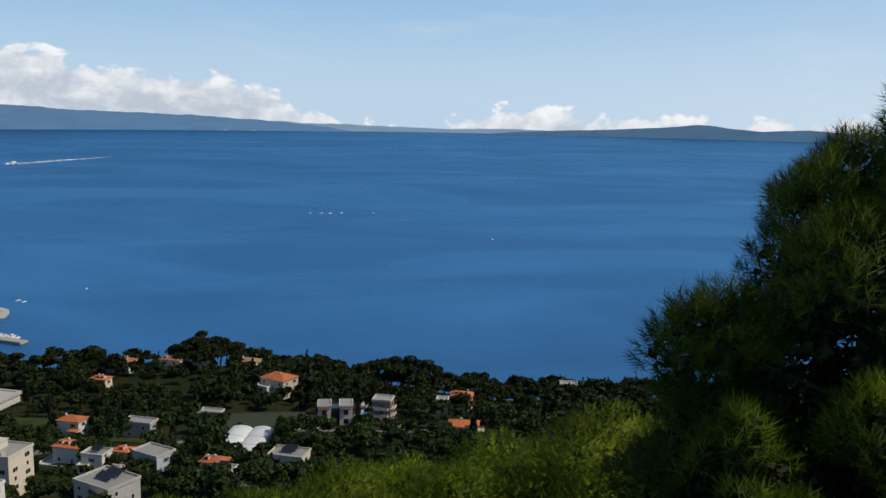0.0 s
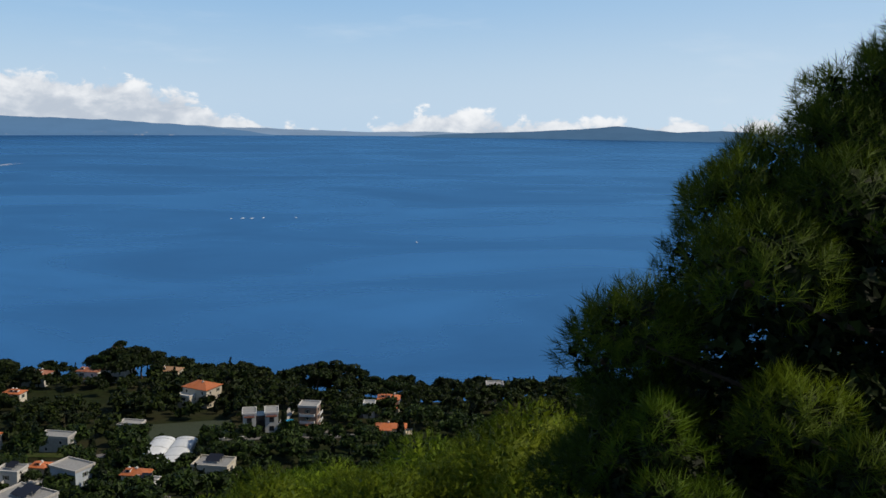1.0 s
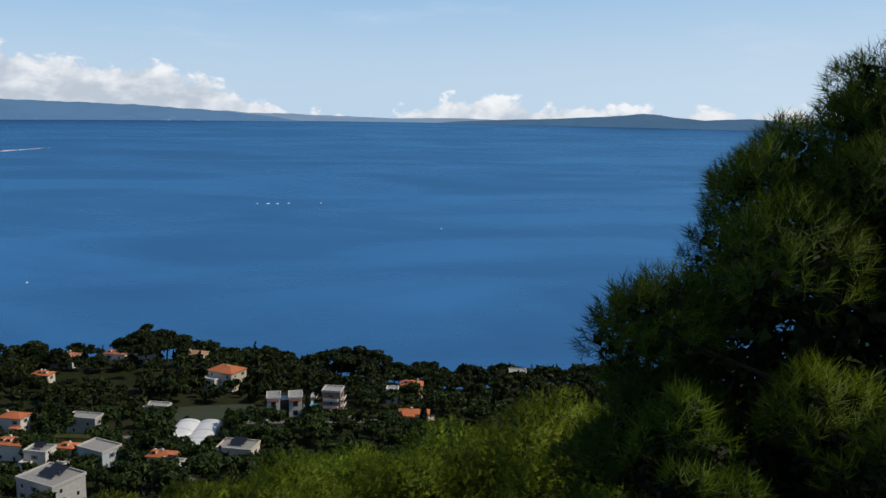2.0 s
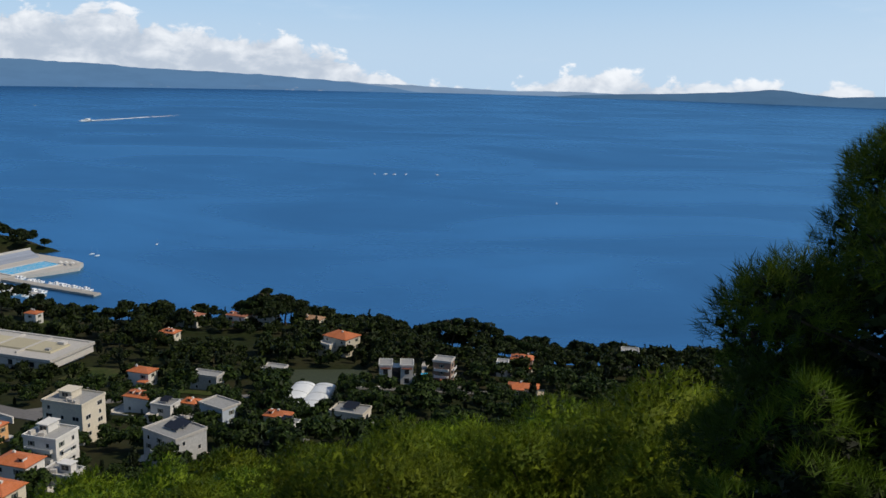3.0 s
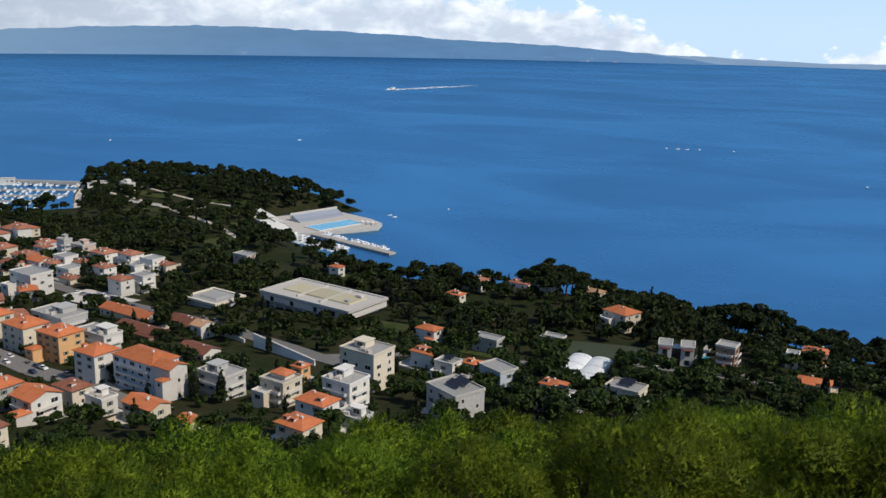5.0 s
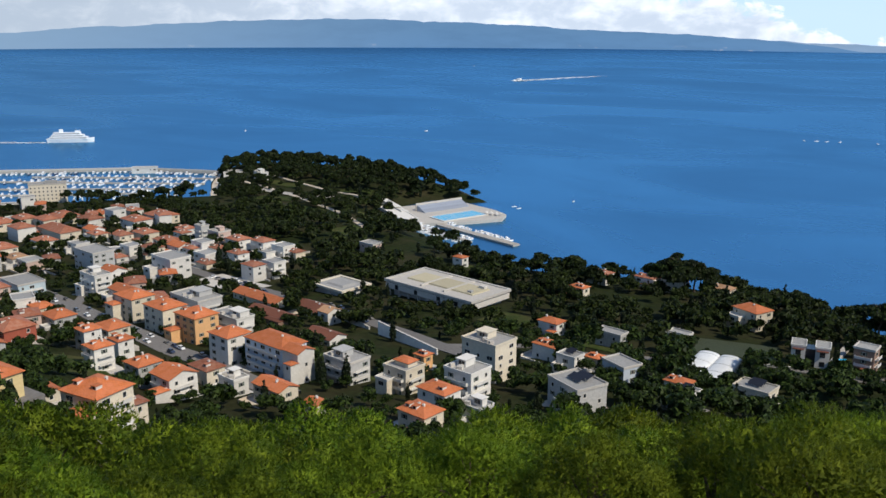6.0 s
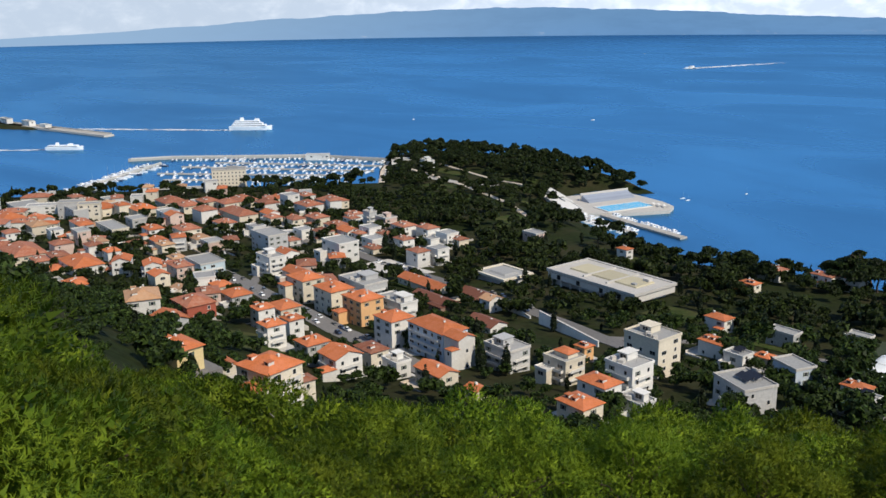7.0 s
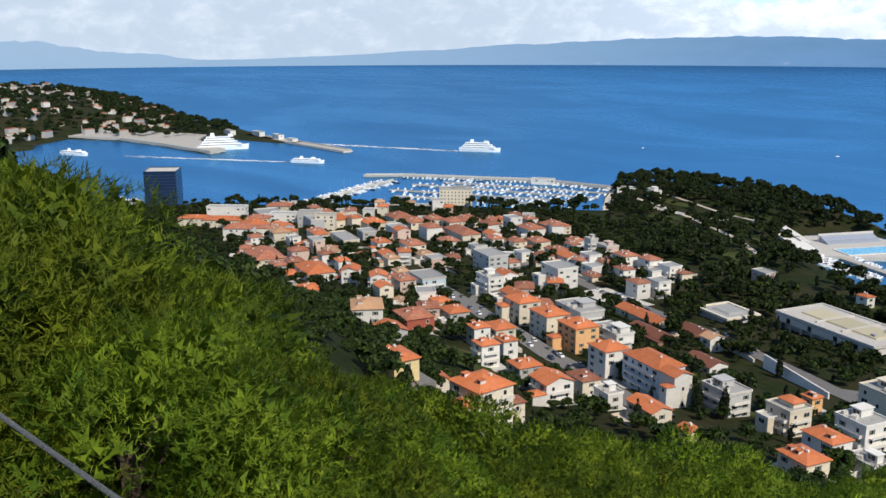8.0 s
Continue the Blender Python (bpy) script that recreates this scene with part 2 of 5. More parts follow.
# ---- mesh helpers ----
class Shape:
    """Vertices and faces gathered in plain lists."""

    def __init__(self):
        self.v, self.f, self.m = [], [], []

    def add(self, verts, faces, mat=0):
        k = len(self.v)
        self.v += [tuple(p) for p in verts]
        self.f += [tuple(i + k for i in face) for face in faces]
        self.m += [mat] * len(faces)
        return self

    def box(self, x0, x1, y0, y1, z0, z1, mat=0, top=1.0):
        cx, cy, hx, hy = (x0 + x1) / 2, (y0 + y1) / 2, (x1 - x0) / 2 * top, (y1 - y0) / 2 * top
        return self.add([(x0, y0, z0), (x1, y0, z0), (x1, y1, z0), (x0, y1, z0), (cx - hx, cy - hy, z1), (cx + hx, cy - hy, z1), (cx + hx, cy + hy, z1), (cx - hx, cy + hy, z1)],
                        [(3, 2, 1, 0), (4, 5, 6, 7), (0, 1, 5, 4), (1, 2, 6, 5), (2, 3, 7, 6), (3, 0, 4, 7)], mat)

    def tube(self, path, radii, sides=6, mat=0):
        rings = []
        for i, p in enumerate(path):
            a, b = Vector(path[max(0, i - 1)]), Vector(path[min(len(path) - 1, i + 1)])
            d = (b - a).normalized()
            u = d.orthogonal().normalized()
            w = d.cross(u)
            rings += [tuple(Vector(p) + radii[i] * (math.cos(2 * math.pi * s / sides) * u + math.sin(2 * math.pi * s / sides) * w)) for s in range(sides)]
        faces = [(i * sides + s, i * sides + (s + 1) % sides, (i + 1) * sides + (s + 1) % sides, (i + 1) * sides + s) for i in range(len(path) - 1) for s in range(sides)]
        faces.append(tuple(range((len(path) - 1) * sides, len(path) * sides)))
        return self.add(rings, faces, mat)

    def mesh(self, name, *mats):
        me = bpy.data.meshes.new(name)
        me.from_pydata(self.v, [], self.f)
        for m in mats:
            me.materials.append(m)
        if len(mats) > 1:
            me.polygons.foreach_set("material_index", self.m)
        return me


def triangles(name, tris, mat, soft=None):
    """A mesh of loose triangles from an array of shape (n, 3, 3); soft gives each one the normal of the crown that it grows from."""
    me = bpy.data.meshes.new(name)
    n = len(tris)
    me.vertices.add(3 * n), me.loops.add(3 * n), me.polygons.add(n)
    me.vertices.foreach_set("co", tris.astype(np.float32).ravel())
    me.loops.foreach_set("vertex_index", np.arange(3 * n, dtype=np.int32))
    me.polygons.foreach_set("loop_start", np.arange(0, 3 * n, 3, dtype=np.int32))
    me.update(calc_edges=True)
    if soft is not None:
        me.attributes.new("custom_normal", "FLOAT_VECTOR", "POINT").data.foreach_set("vector", np.repeat(soft, 3, axis=0).astype(np.float32).ravel())
    me.materials.append(mat)
    return me


def part(name, mesh, parent, label="", m=None):
    ob = new(name, mesh)
    ob.parent = parent
    if m is not None:
        ob.matrix_basis = m
    return tagged(ob, label)


def thing(name, label, category, m, group="", kind=""):
    ob = new(name)
    ob.empty_display_size = 1
    ob.matrix_basis = m
    return tagged(ob, label, category, group, kind)


# ---- land, sea and far shores ----
COAST = [(700, 470), (330, 560), (200, 525), (88, 515), (33, 508), (-30, 535), (-90, 562), (-180, 560), (-256, 545),
         (-300, 575), (-352, 604), (-395, 632), (-440, 690), (-430, 740), (-378, 752), (-440, 800), (-560, 838), (-690, 818),
         (-705, 765), (-655, 700), (-600, 640), (-607, 619), (-671, 564), (-769, 466), (-866, 348), (-930, 270), (-1100, 180), (-1200, 60), (-1200, -500), (700, -500)]


def spline(r, knots):
    if r <= knots[0][0]:
        return knots[0][1]
    for (a, p), (b, q) in zip(knots, knots[1:]):
        if r <= b:
            return p + (q - p) * (r - a) / (b - a)
    return knots[-1][1]


NORTH = [(0, 168.35), (2.5, 168.3), (6, 165.2), (30, 152), (60, 135), (100, 111), (150, 85), (200, 66), (260, 49), (330, 37), (420, 28), (520, 20), (700, 14), (900, 8), (2000, 8)]
RIDGE = [(0, 168.35), (2.5, 168.3), (6, 165.4), (30, 155), (60, 150), (120, 147), (250, 140), (350, 100), (450, 52), (600, 17), (700, 9), (900, 5), (2000, 4)]


def coast_distance(x, y):
    inside, best = False, 1e9
    for (ax, ay), (bx, by) in zip(COAST, COAST[1:] + COAST[:1]):
        if (ay > y) != (by > y) and x < (bx - ax) * (y - ay) / (by - ay) + ax:
            inside = not inside
        dx, dy = bx - ax, by - ay
        u = min(1, max(0, ((x - ax) * dx + (y - ay) * dy) / (dx * dx + dy * dy)))
        best = min(best, math.hypot(ax + u * dx - x, ay + u * dy - y))
    return best if inside else -best


def ground_height(x, y):
    r, az = math.hypot(x, y), math.degrees(math.atan2(x, y))
    w = min(1, max(0, (-47 - az) / 33)) if az > -140 else 1
    z = spline(r, NORTH) * (1 - w) + spline(r, RIDGE) * w
    z += 3.5 * math.exp(-((x + 560) / 130) ** 2 - ((y - 745) / 75) ** 2)
    if r > 300:
        d = coast_distance(x, y)
        z = min(z, 1.6 + 0.34 * d) if d > 0 else max(-8, 0.3 * d + 1.0)
    return z


def land(name, label, spread, rings, az0, az1, step, mat):
    az = [math.radians(a) for a in np.arange(az0, az1 + 0.01, step)]
    s = Shape()
    verts = [(r * math.sin(a), r * math.cos(a)) for r in rings for a in az]
    s.v = [(x, y, ground_height(x, y)) for x, y in verts]
    k = len(az)
    s.f = [(i * k + j, i * k + j + 1, (i + 1) * k + j + 1, (i + 1) * k + j) for i in range(len(rings) - 1) for j in range(k - 1)]
    s.f = [face[::-1] for face in s.f if max(s.v[i][2] for i in face) > -7.5]
    ob = new(name, s.mesh(name, mat))
    for poly in ob.data.polygons:
        poly.use_smooth = True
    return tagged(ob, label, "ground", "", "structure")


RINGS = [0.02, 1.2, 2.5, 4, 6, 9, 13, 18, 24, 31, 39, 48, 58, 70, 84, 100, 118, 138, 160, 184, 210] + list(range(222, 1020, 9)) + list(range(1030, 1500, 40))
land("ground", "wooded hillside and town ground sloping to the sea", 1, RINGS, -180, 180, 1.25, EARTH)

s = Shape()
ring = [0, 120, 240, 400, 600, 850, 1200, 1700, 2400, 3400, 4850]
s.v = [(r * math.sin(2 * math.pi * a / 96), r * math.cos(2 * math.pi * a / 96), 0.0) for r in ring[1:] for a in range(96)]
s.f = [(i * 96 + a, i * 96 + (a + 1) % 96, (i + 1) * 96 + (a + 1) % 96, (i + 1) * 96 + a)[::-1] for i in range(len(ring) - 2) for a in range(96)]
tagged(new("water", s.mesh("water", SEA)), "deep blue open sea with pale slicks and ripples", "sea", "", "structure")


def far_shore(name, label, knots, radius, mat, rough, seed):
    """A hilly shore along the horizon; knots are bearing and ridge height."""
    s = Shape()
    az = np.arange(knots[0][0], knots[-1][0] + 0.01, 0.25)
    n = 0
    for a in az:
        h = float(np.interp(a, [k[0] for k in knots], [k[1] for k in knots]))
        wob = 1 + rough * (noise.noise((a * 0.35, seed, 0)) + 0.5 * noise.noise((a * 1.1, seed, 5)) + 0.25 * noise.noise((a * 3.1, seed, 8)))
        h = max(0.5, h * wob)
        for k, (back, up) in enumerate(((0, -1), (2, 0.10), (40, 0.35), (90, 0.7), (140, 1.0), (190, 0.0))):
            r = radius + back
            s.v.append((r * math.sin(math.radians(a)), r * math.cos(math.radians(a)), h * up if up > 0 else (up * 2)))
        n += 1
    s.f = [(i * 6 + k, i * 6 + k + 1, (i + 1) * 6 + k + 1, (i + 1) * 6 + k) for i in range(n - 1) for k in range(5)]
    ob = new(name, s.mesh(name, mat))
    return tagged(ob, label, "far shore", "", "structure")


# low and high tones already hold the haze, so the hills need no air
FAR_LAND = distance_material("painted_haze_blue_green_hills", (0.165, 0.330, 0.580), (0.165, 0.320, 0.540), 0.004, 0.55)
FAR_ISLE = distance_material("painted_haze_blue_island", (0.110, 0.230, 0.400), (0.130, 0.240, 0.390), 0.006, 0.0)
FAR_HAZE = distance_material("painted_haze_pale_hills", (0.330, 0.480, 0.690), (0.400, 0.540, 0.720), 0.004, 0.0)
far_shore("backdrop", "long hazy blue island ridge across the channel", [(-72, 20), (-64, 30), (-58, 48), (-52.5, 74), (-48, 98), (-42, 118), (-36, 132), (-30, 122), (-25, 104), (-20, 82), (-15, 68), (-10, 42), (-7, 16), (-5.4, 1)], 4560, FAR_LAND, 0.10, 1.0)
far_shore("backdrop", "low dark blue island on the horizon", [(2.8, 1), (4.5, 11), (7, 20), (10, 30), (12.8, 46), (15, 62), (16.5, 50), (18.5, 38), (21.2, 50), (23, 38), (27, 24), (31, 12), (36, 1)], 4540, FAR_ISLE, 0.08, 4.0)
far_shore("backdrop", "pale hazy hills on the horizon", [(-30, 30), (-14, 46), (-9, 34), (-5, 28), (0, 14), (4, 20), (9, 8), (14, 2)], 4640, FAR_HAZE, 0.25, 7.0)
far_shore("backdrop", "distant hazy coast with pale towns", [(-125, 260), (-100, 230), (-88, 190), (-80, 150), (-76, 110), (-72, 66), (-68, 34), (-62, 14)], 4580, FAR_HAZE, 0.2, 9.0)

# ---- houses ----
WINDOW = Shape().box(-0.62, 0.62, -0.06, 0.10, 0.0, 1.5, 0).box(-0.5, 0.5, -0.07, -0.02, 0.1, 1.4, 1).box(-0.75, 0.75, -0.16, 0.05, -0.1, 0.0, 0).mesh("window", FRAME, GLASS)
WINDOW_SHUT = Shape().box(-0.62, 0.62, -0.05, 0.10, 0.0, 1.5, 0).box(-0.5, 0.5, -0.06, -0.02, 0.1, 1.4, 1).box(-1.15, -0.6, -0.08, 0.02, 0.0, 1.5, 2).box(0.6, 1.15, -0.08, 0.02, 0.0, 1.5, 2).mesh("window", FRAME, GLASS, SHUTTER)
WIDE_WINDOW = Shape().box(-1.3, 1.3, -0.05, 0.10, 0.0, 1.6, 0).box(-1.18, -0.05, -0.06, -0.02, 0.1, 1.5, 1).box(0.05, 1.18, -0.06, -0.02, 0.1, 1.5, 1).mesh("window", FRAME, GLASS)
DOOR = Shape().box(-0.6, 0.6, -0.05, 0.1, 0.0, 2.2, 0).box(-0.48, 0.48, -0.08, 0.0, 0.0, 2.08, 1).mesh("door", FRAME, SHUTTER)
CHIMNEY = Shape().box(-0.35, 0.35, -0.3, 0.3, -1.2, 0.9, 0).box(-0.45, 0.45, -0.4, 0.4, 0.9, 1.02, 0).box(-0.3, 0.3, -0.25, 0.25, 1.02, 1.25, 0, 0.7).mesh("chimney", WALLS["white"])
AIRCON = Shape().box(-0.5, 0.5, -0.3, 0.0, 0, 0.7).mesh("air_conditioner", WALLS["white"])
TANK = Shape().box(-0.9, 0.9, -0.6, 0.6, 0, 1.3, 0, 0.95).mesh("roof_tank", CONCRETE)
ROOMS = ["white", "cream", "grey", "pink", "red", "yellow", "blue", "shade_tinted_white", "orange", "brick"]
WORDS = {"hip_orange": "an orange tiled hip roof", "hip_red": "a faded red tiled hip roof", "hip_tan": "a tan tiled hip roof", "gable_orange": "an orange tiled gable roof", "gable_tan": "a tan tiled gable roof", "gable_brown": "a dark brown tiled gable roof", "gable_red": "a faded red tiled gable roof",
         "flat": "a flat concrete roof", "flat_clutter": "a cluttered flat roof terrace", "flat_balcony": "long balconies and a flat roof", "flat_solar": "solar panels on its flat roof", "flat_tile": "a tiled penthouse on its flat roof"}
SIZE = {1: "single-storey", 2: "two-storey", 3: "three-storey", 4: "four-storey", 5: "five-storey"}
FOOTPRINTS = []


def hip_roof(w, d, rise, over=0.55):
    """A hipped roof with eaves and a soffit, in one piece."""
    W, D = w / 2 + over, d / 2 + over
    run = min(W, D)
    rx, ry = max(0.15, W - run), max(0.15, D - run)
    v = [(-W, -D, 0), (W, -D, 0), (W, D, 0), (-W, D, 0), (-W, -D, 0.18), (W, -D, 0.18), (W, D, 0.18), (-W, D, 0.18)]
    eaves = [(3, 2, 1, 0), (0, 1, 5, 4), (1, 2, 6, 5), (2, 3, 7, 6), (3, 0, 4, 7)]
    if W >= D:
        return Shape().add(v + [(-rx, 0, rise), (rx, 0, rise)], eaves + [(4, 5, 9, 8), (5, 6, 9), (6, 7, 8, 9), (7, 4, 8)])
    return Shape().add(v + [(0, -ry, rise), (0, ry, rise)], eaves + [(4, 5, 8), (5, 6, 9, 8), (6, 7, 9), (7, 4, 8, 9)])


def gable_roof(w, d, rise, over=0.5):
    W, D, t = w / 2 + over, d / 2 + over, 0.2
    sec = [(-D, 0), (0, rise), (D, 0), (D, t), (0, rise + t), (-D, t)]
    return Shape().add([(x, y, z) for x in (-W, W) for y, z in sec], [(0, 1, 4, 5), (1, 2, 3, 4), (11, 10, 7, 6), (10, 9, 8, 7), (5, 4, 10, 11), (4, 3, 9, 10), (0, 6, 7, 1), (1, 7, 8, 2), (0, 5, 11, 6), (2, 8, 9, 3)])


def flat_roof(w, d, over=0.25, parapet=0.9, deck=0.3, rim=0.3):
    """A slab with a parapet all round, in one piece; the deck takes the second material."""
    W, D = w / 2 + over, d / 2 + over
    v = [(sx * (W - k), sy * (D - k), z) for k, z in ((0, 0), (0, parapet), (rim, parapet), (rim, deck)) for sx, sy in ((-1, -1), (1, -1), (1, 1), (-1, 1))]
    s = Shape().add(v, [(3, 2, 1, 0)] + [(r * 4 + i, r * 4 + (i + 1) % 4, r * 4 + 4 + (i + 1) % 4, r * 4 + 4 + i) for r in range(3) for i in range(4)])
    s.f.append((12, 13, 14, 15)), s.m.append(1)
    return s


def house(x, y, w, d, storeys, turn, roof, wall, base=None):
    rng = random.Random(int(x * 31 + y * 17))
    z = max(ground_height(x, y), 1.0) if base is None else base
    high = 3.0 * storeys + 0.4
    FOOTPRINTS.append((x, y, (w + d) / 4 + 1.2))
    root = thing("house", f"{SIZE[storeys]} {wall.replace('_', ' ')} house with {WORDS[roof]}", "house", pose(x, y, z, 0, 0, turn), "houses of the town")
    kind, _, tone = roof.partition("_")
    body = Shape().box(-w / 2, w / 2, -d / 2, d / 2, -4.0, high)
    if kind == "gable":
        rise = 0.21 * d
        body = Shape().add([(sx * w / 2, py, pz) for sx in (-1, 1) for py, pz in ((-d / 2, -4.0), (d / 2, -4.0), (d / 2, high), (0, high + rise), (-d / 2, high))],
                           [(4, 3, 2, 1, 0), (5, 6, 7, 8, 9), (0, 1, 6, 5), (1, 2, 7, 6), (2, 3, 8, 7), (3, 4, 9, 8), (4, 0, 5, 9)])
    part("wall", body.mesh("wall", WALLS[wall]), root)
    if kind == "hip":
        rise = min(w, d) * 0.5 * 0.46
        part("roof", hip_roof(w, d, rise).mesh("roof", TILES[tone]), root, "", pose(0, 0, high))
        top = high + rise * 0.6
    elif kind == "gable":
        part("roof", gable_roof(w, d, rise).mesh("roof", TILES[tone]), root, "", pose(0, 0, high))
        top = high + rise * 0.6
    else:
        s = flat_roof(w, d)
        part("roof", s.mesh("roof", WALLS[wall] if wall in ("white", "cream") else CONCRETE, ROOFING), root, "flat roof with a low parapet", pose(0, 0, high))
        top = high + 0.32
        if tone in ("clutter", "balcony"):
            pw, pd = w * rng.uniform(0.3, 0.45), d * rng.uniform(0.35, 0.55)
            px, py = rng.uniform(-0.2, 0.2) * w, rng.uniform(0.0, 0.2) * d
            part("penthouse", Shape().box(-pw / 2, pw / 2, -pd / 2, pd / 2, 0, 2.5, 0).box(-pw / 2 - 0.4, pw / 2 + 0.4, -pd / 2 - 0.6, pd / 2 + 0.3, 2.5, 2.7, 0).mesh("penthouse", WALLS[wall]), root, "", pose(px, py, top))
            part("window", WIDE_WINDOW, root, "", pose(px, py - pd / 2, top + 0.5))
            for _ in range(3):
                part("roof_tank", TANK, root, "", pose(rng.uniform(-0.38, 0.38) * w, rng.uniform(-0.38, -0.25) * d, top, 0, 0, rng.uniform(0, 90)))
            for _ in range(2):
                part("aerial", Shape().tube([(0, 0, 0), (0, 0, 2.6)], [0.05, 0.04], 4).tube([(-0.6, 0, 2.4), (0.6, 0, 2.4)], [0.03, 0.03], 4).mesh("aerial", METAL), root, "", pose(rng.uniform(-0.4, 0.4) * w, rng.uniform(-0.1, 0.4) * d, top))
        if tone == "solar":
            for k in range(2):
                s = Shape().add([(-w * 0.2, -d * 0.12, 0.9), (w * 0.2, -d * 0.12, 0.9), (w * 0.2, d * 0.12, 1.9), (-w * 0.2, d * 0.12, 1.9), (-w * 0.2, -d * 0.12, 0.8), (w * 0.2, -d * 0.12, 0.8), (w * 0.2, d * 0.12, 1.8), (-w * 0.2, d * 0.12, 1.8)],
                                [(0, 1, 2, 3), (7, 6, 5, 4), (0, 4, 5, 1), (1, 5, 6, 2), (2, 6, 7, 3), (3, 7, 4, 0)], 0)
                for sx in (-0.19, 0.0, 0.19):
                    s.box(sx * w - 0.05, sx * w + 0.05, -d * 0.11, -d * 0.1, 0, 0.85, 1).box(sx * w - 0.05, sx * w + 0.05, d * 0.1, d * 0.11, 0, 1.75, 1)
                part("solar_panel", s.mesh("solar_panel", PANEL, METAL), root, "", pose(0.0, (k - 0.5) * 0.27 * d + 0.1 * d, top))
        if tone == "tile":
            part("penthouse", Shape().box(-w * 0.3, w * 0.3, -d * 0.25, d * 0.25, 0, 1.6).mesh("penthouse", WALLS[wall]), root, "", pose(0, 0.1 * d, top))
            part("roof", hip_roof(w * 0.6, d * 0.5, 1.2).mesh("roof", TILES["orange"]), root, "orange tiled penthouse roof", pose(0, 0.1 * d, top + 1.6))
    if kind != "flat":
        for _ in range(rng.choice((1, 2))):
            part("chimney", CHIMNEY, root, "", pose(rng.uniform(-0.3, 0.3) * w, rng.uniform(-0.15, 0.15) * d, top))
    near = math.hypot(x, y) < 640
    if kind == "hip":
        run = min(w, d) / 2 + 0.55
        for sx in rng.sample((-0.26, 0.0, 0.26), rng.choice((0, 1, 2))):
            yy = -d / 2 + run * 0.45
            part("dormer", Shape().box(-0.8, 0.8, -0.7, 1.2, -0.5, 1.0, 0).box(-0.95, 0.95, -0.9, 1.3, 1.0, 1.15, 1).box(-0.5, 0.5, -0.74, -0.68, 0.15, 0.85, 2).mesh("dormer", WALLS["white"], TILES[tone], GLASS), root, "", pose(sx * w, yy, high + rise * 0.45))
    if base is None and math.hypot(x, y) < 700:
        if storeys < 5 and w > 8 and rng.random() < 0.7:
            ww, wd, wh = w * rng.uniform(0.35, 0.55), d * rng.uniform(0.35, 0.5), 3.0 * max(1, storeys - rng.choice((1, 1, 2))) + 0.2
            m = pose(rng.choice((-1, 1)) * (w - ww) / 2, -d / 2 - wd / 2 + 0.1, 0)
            part("wing", Shape().box(-ww / 2, ww / 2, -wd / 2, wd / 2, -4.0, wh).mesh("wing", WALLS[wall]), root, "", m)
            if kind == "flat" or rng.random() < 0.4:
                part("roof", flat_roof(ww, wd, 0.15, 0.8, 0.25, 0.2).mesh("roof", WALLS["white"], CONCRETE), root, "pale roof terrace with a parapet", m @ pose(0, 0, wh))
            else:
                part("roof", hip_roof(ww, wd, 0.22 * min(ww, wd), 0.35).mesh("roof", TILES[tone]), root, "", m @ pose(0, 0, wh))
            part("window", WINDOW if ww < 4 else WIDE_WINDOW, root, "", m @ pose(0, -wd / 2, wh - 2.1))
        yw, yd = w / 2 + rng.uniform(1.5, 4.5), d / 2 + rng.uniform(1.5, 4.0)
        yard = Shape().box(-yw, yw, -yd - 1.5, yd, -5, 0.12)
        if rng.random() < 0.6:
            yard.box(-yw, yw, -yd - 1.5, -yd - 1.2, 0.12, 1.1).box(-yw, -yw + 0.3, -yd - 1.2, yd, 0.12, 1.1)
        part("yard", yard.mesh("yard", rng.choice((CONCRETE, STONE, SAND, LAWN, LAWN, ASPHALT))), root, "terraced yard around the house")
    kinds = rng.choice(((WINDOW, WINDOW_SHUT), (WINDOW_SHUT, WINDOW_SHUT), (WINDOW, WIDE_WINDOW)))
    for side, (length, off) in enumerate(((w, d), (d, w), (w, d), (d, w))):
        if side == 2 and math.hypot(x, y) > 330 or side == 3 and math.hypot(x, y) > 420:
            continue
        count = max(1, int((length - 1.0) / 4.1))
        for level in range(storeys):
            for i in range(count):
                if rng.random() < (0.15 if math.hypot(x, y) < 430 else 0.4 if near else 0.62):
                    continue
                u = (i + 0.5) * length / count - length / 2
                me = DOOR if level == 0 and i == count // 2 and side == 0 else kinds[(i + level) % 2] if length / count > 2.9 else WINDOW
                part("door" if me is DOOR else "window", me, root, "", pose(0, 0, 0, 0, 0, 90 * side) @ pose(u, -off / 2, 3.0 * level + (0.1 if me is DOOR else 1.0)))
    if tone == "balcony" or (storeys >= 3 and rng.random() < 0.5 and near):
        for level in range(1, storeys):
            bw = w * 0.8
            s = Shape().box(-bw / 2, bw / 2, -1.3, 0.05, -0.18, 0.0).box(-bw / 2, bw / 2, -1.3, -1.18, 0.0, 0.9).box(-bw / 2, -bw / 2 + 0.12, -1.18, 0.0, 0.0, 0.9).box(bw / 2 - 0.12, bw / 2, -1.18, 0.0, 0.0, 0.9)
            part("balcony", s.mesh("balcony", WALLS["white"]), root, "", pose(0, -d / 2, 3.0 * level))
            s = Shape().box(-d * 0.35, d * 0.35, -1.3, 0.05, -0.18, 0.0).box(-d * 0.35, d * 0.35, -1.3, -1.18, 0.0, 0.9)
            part("balcony", s.mesh("balcony", WALLS["white"]), root, "", pose(0, 0, 0, 0, 0, 90) @ pose(0, -w / 2, 3.0 * level))
    return root


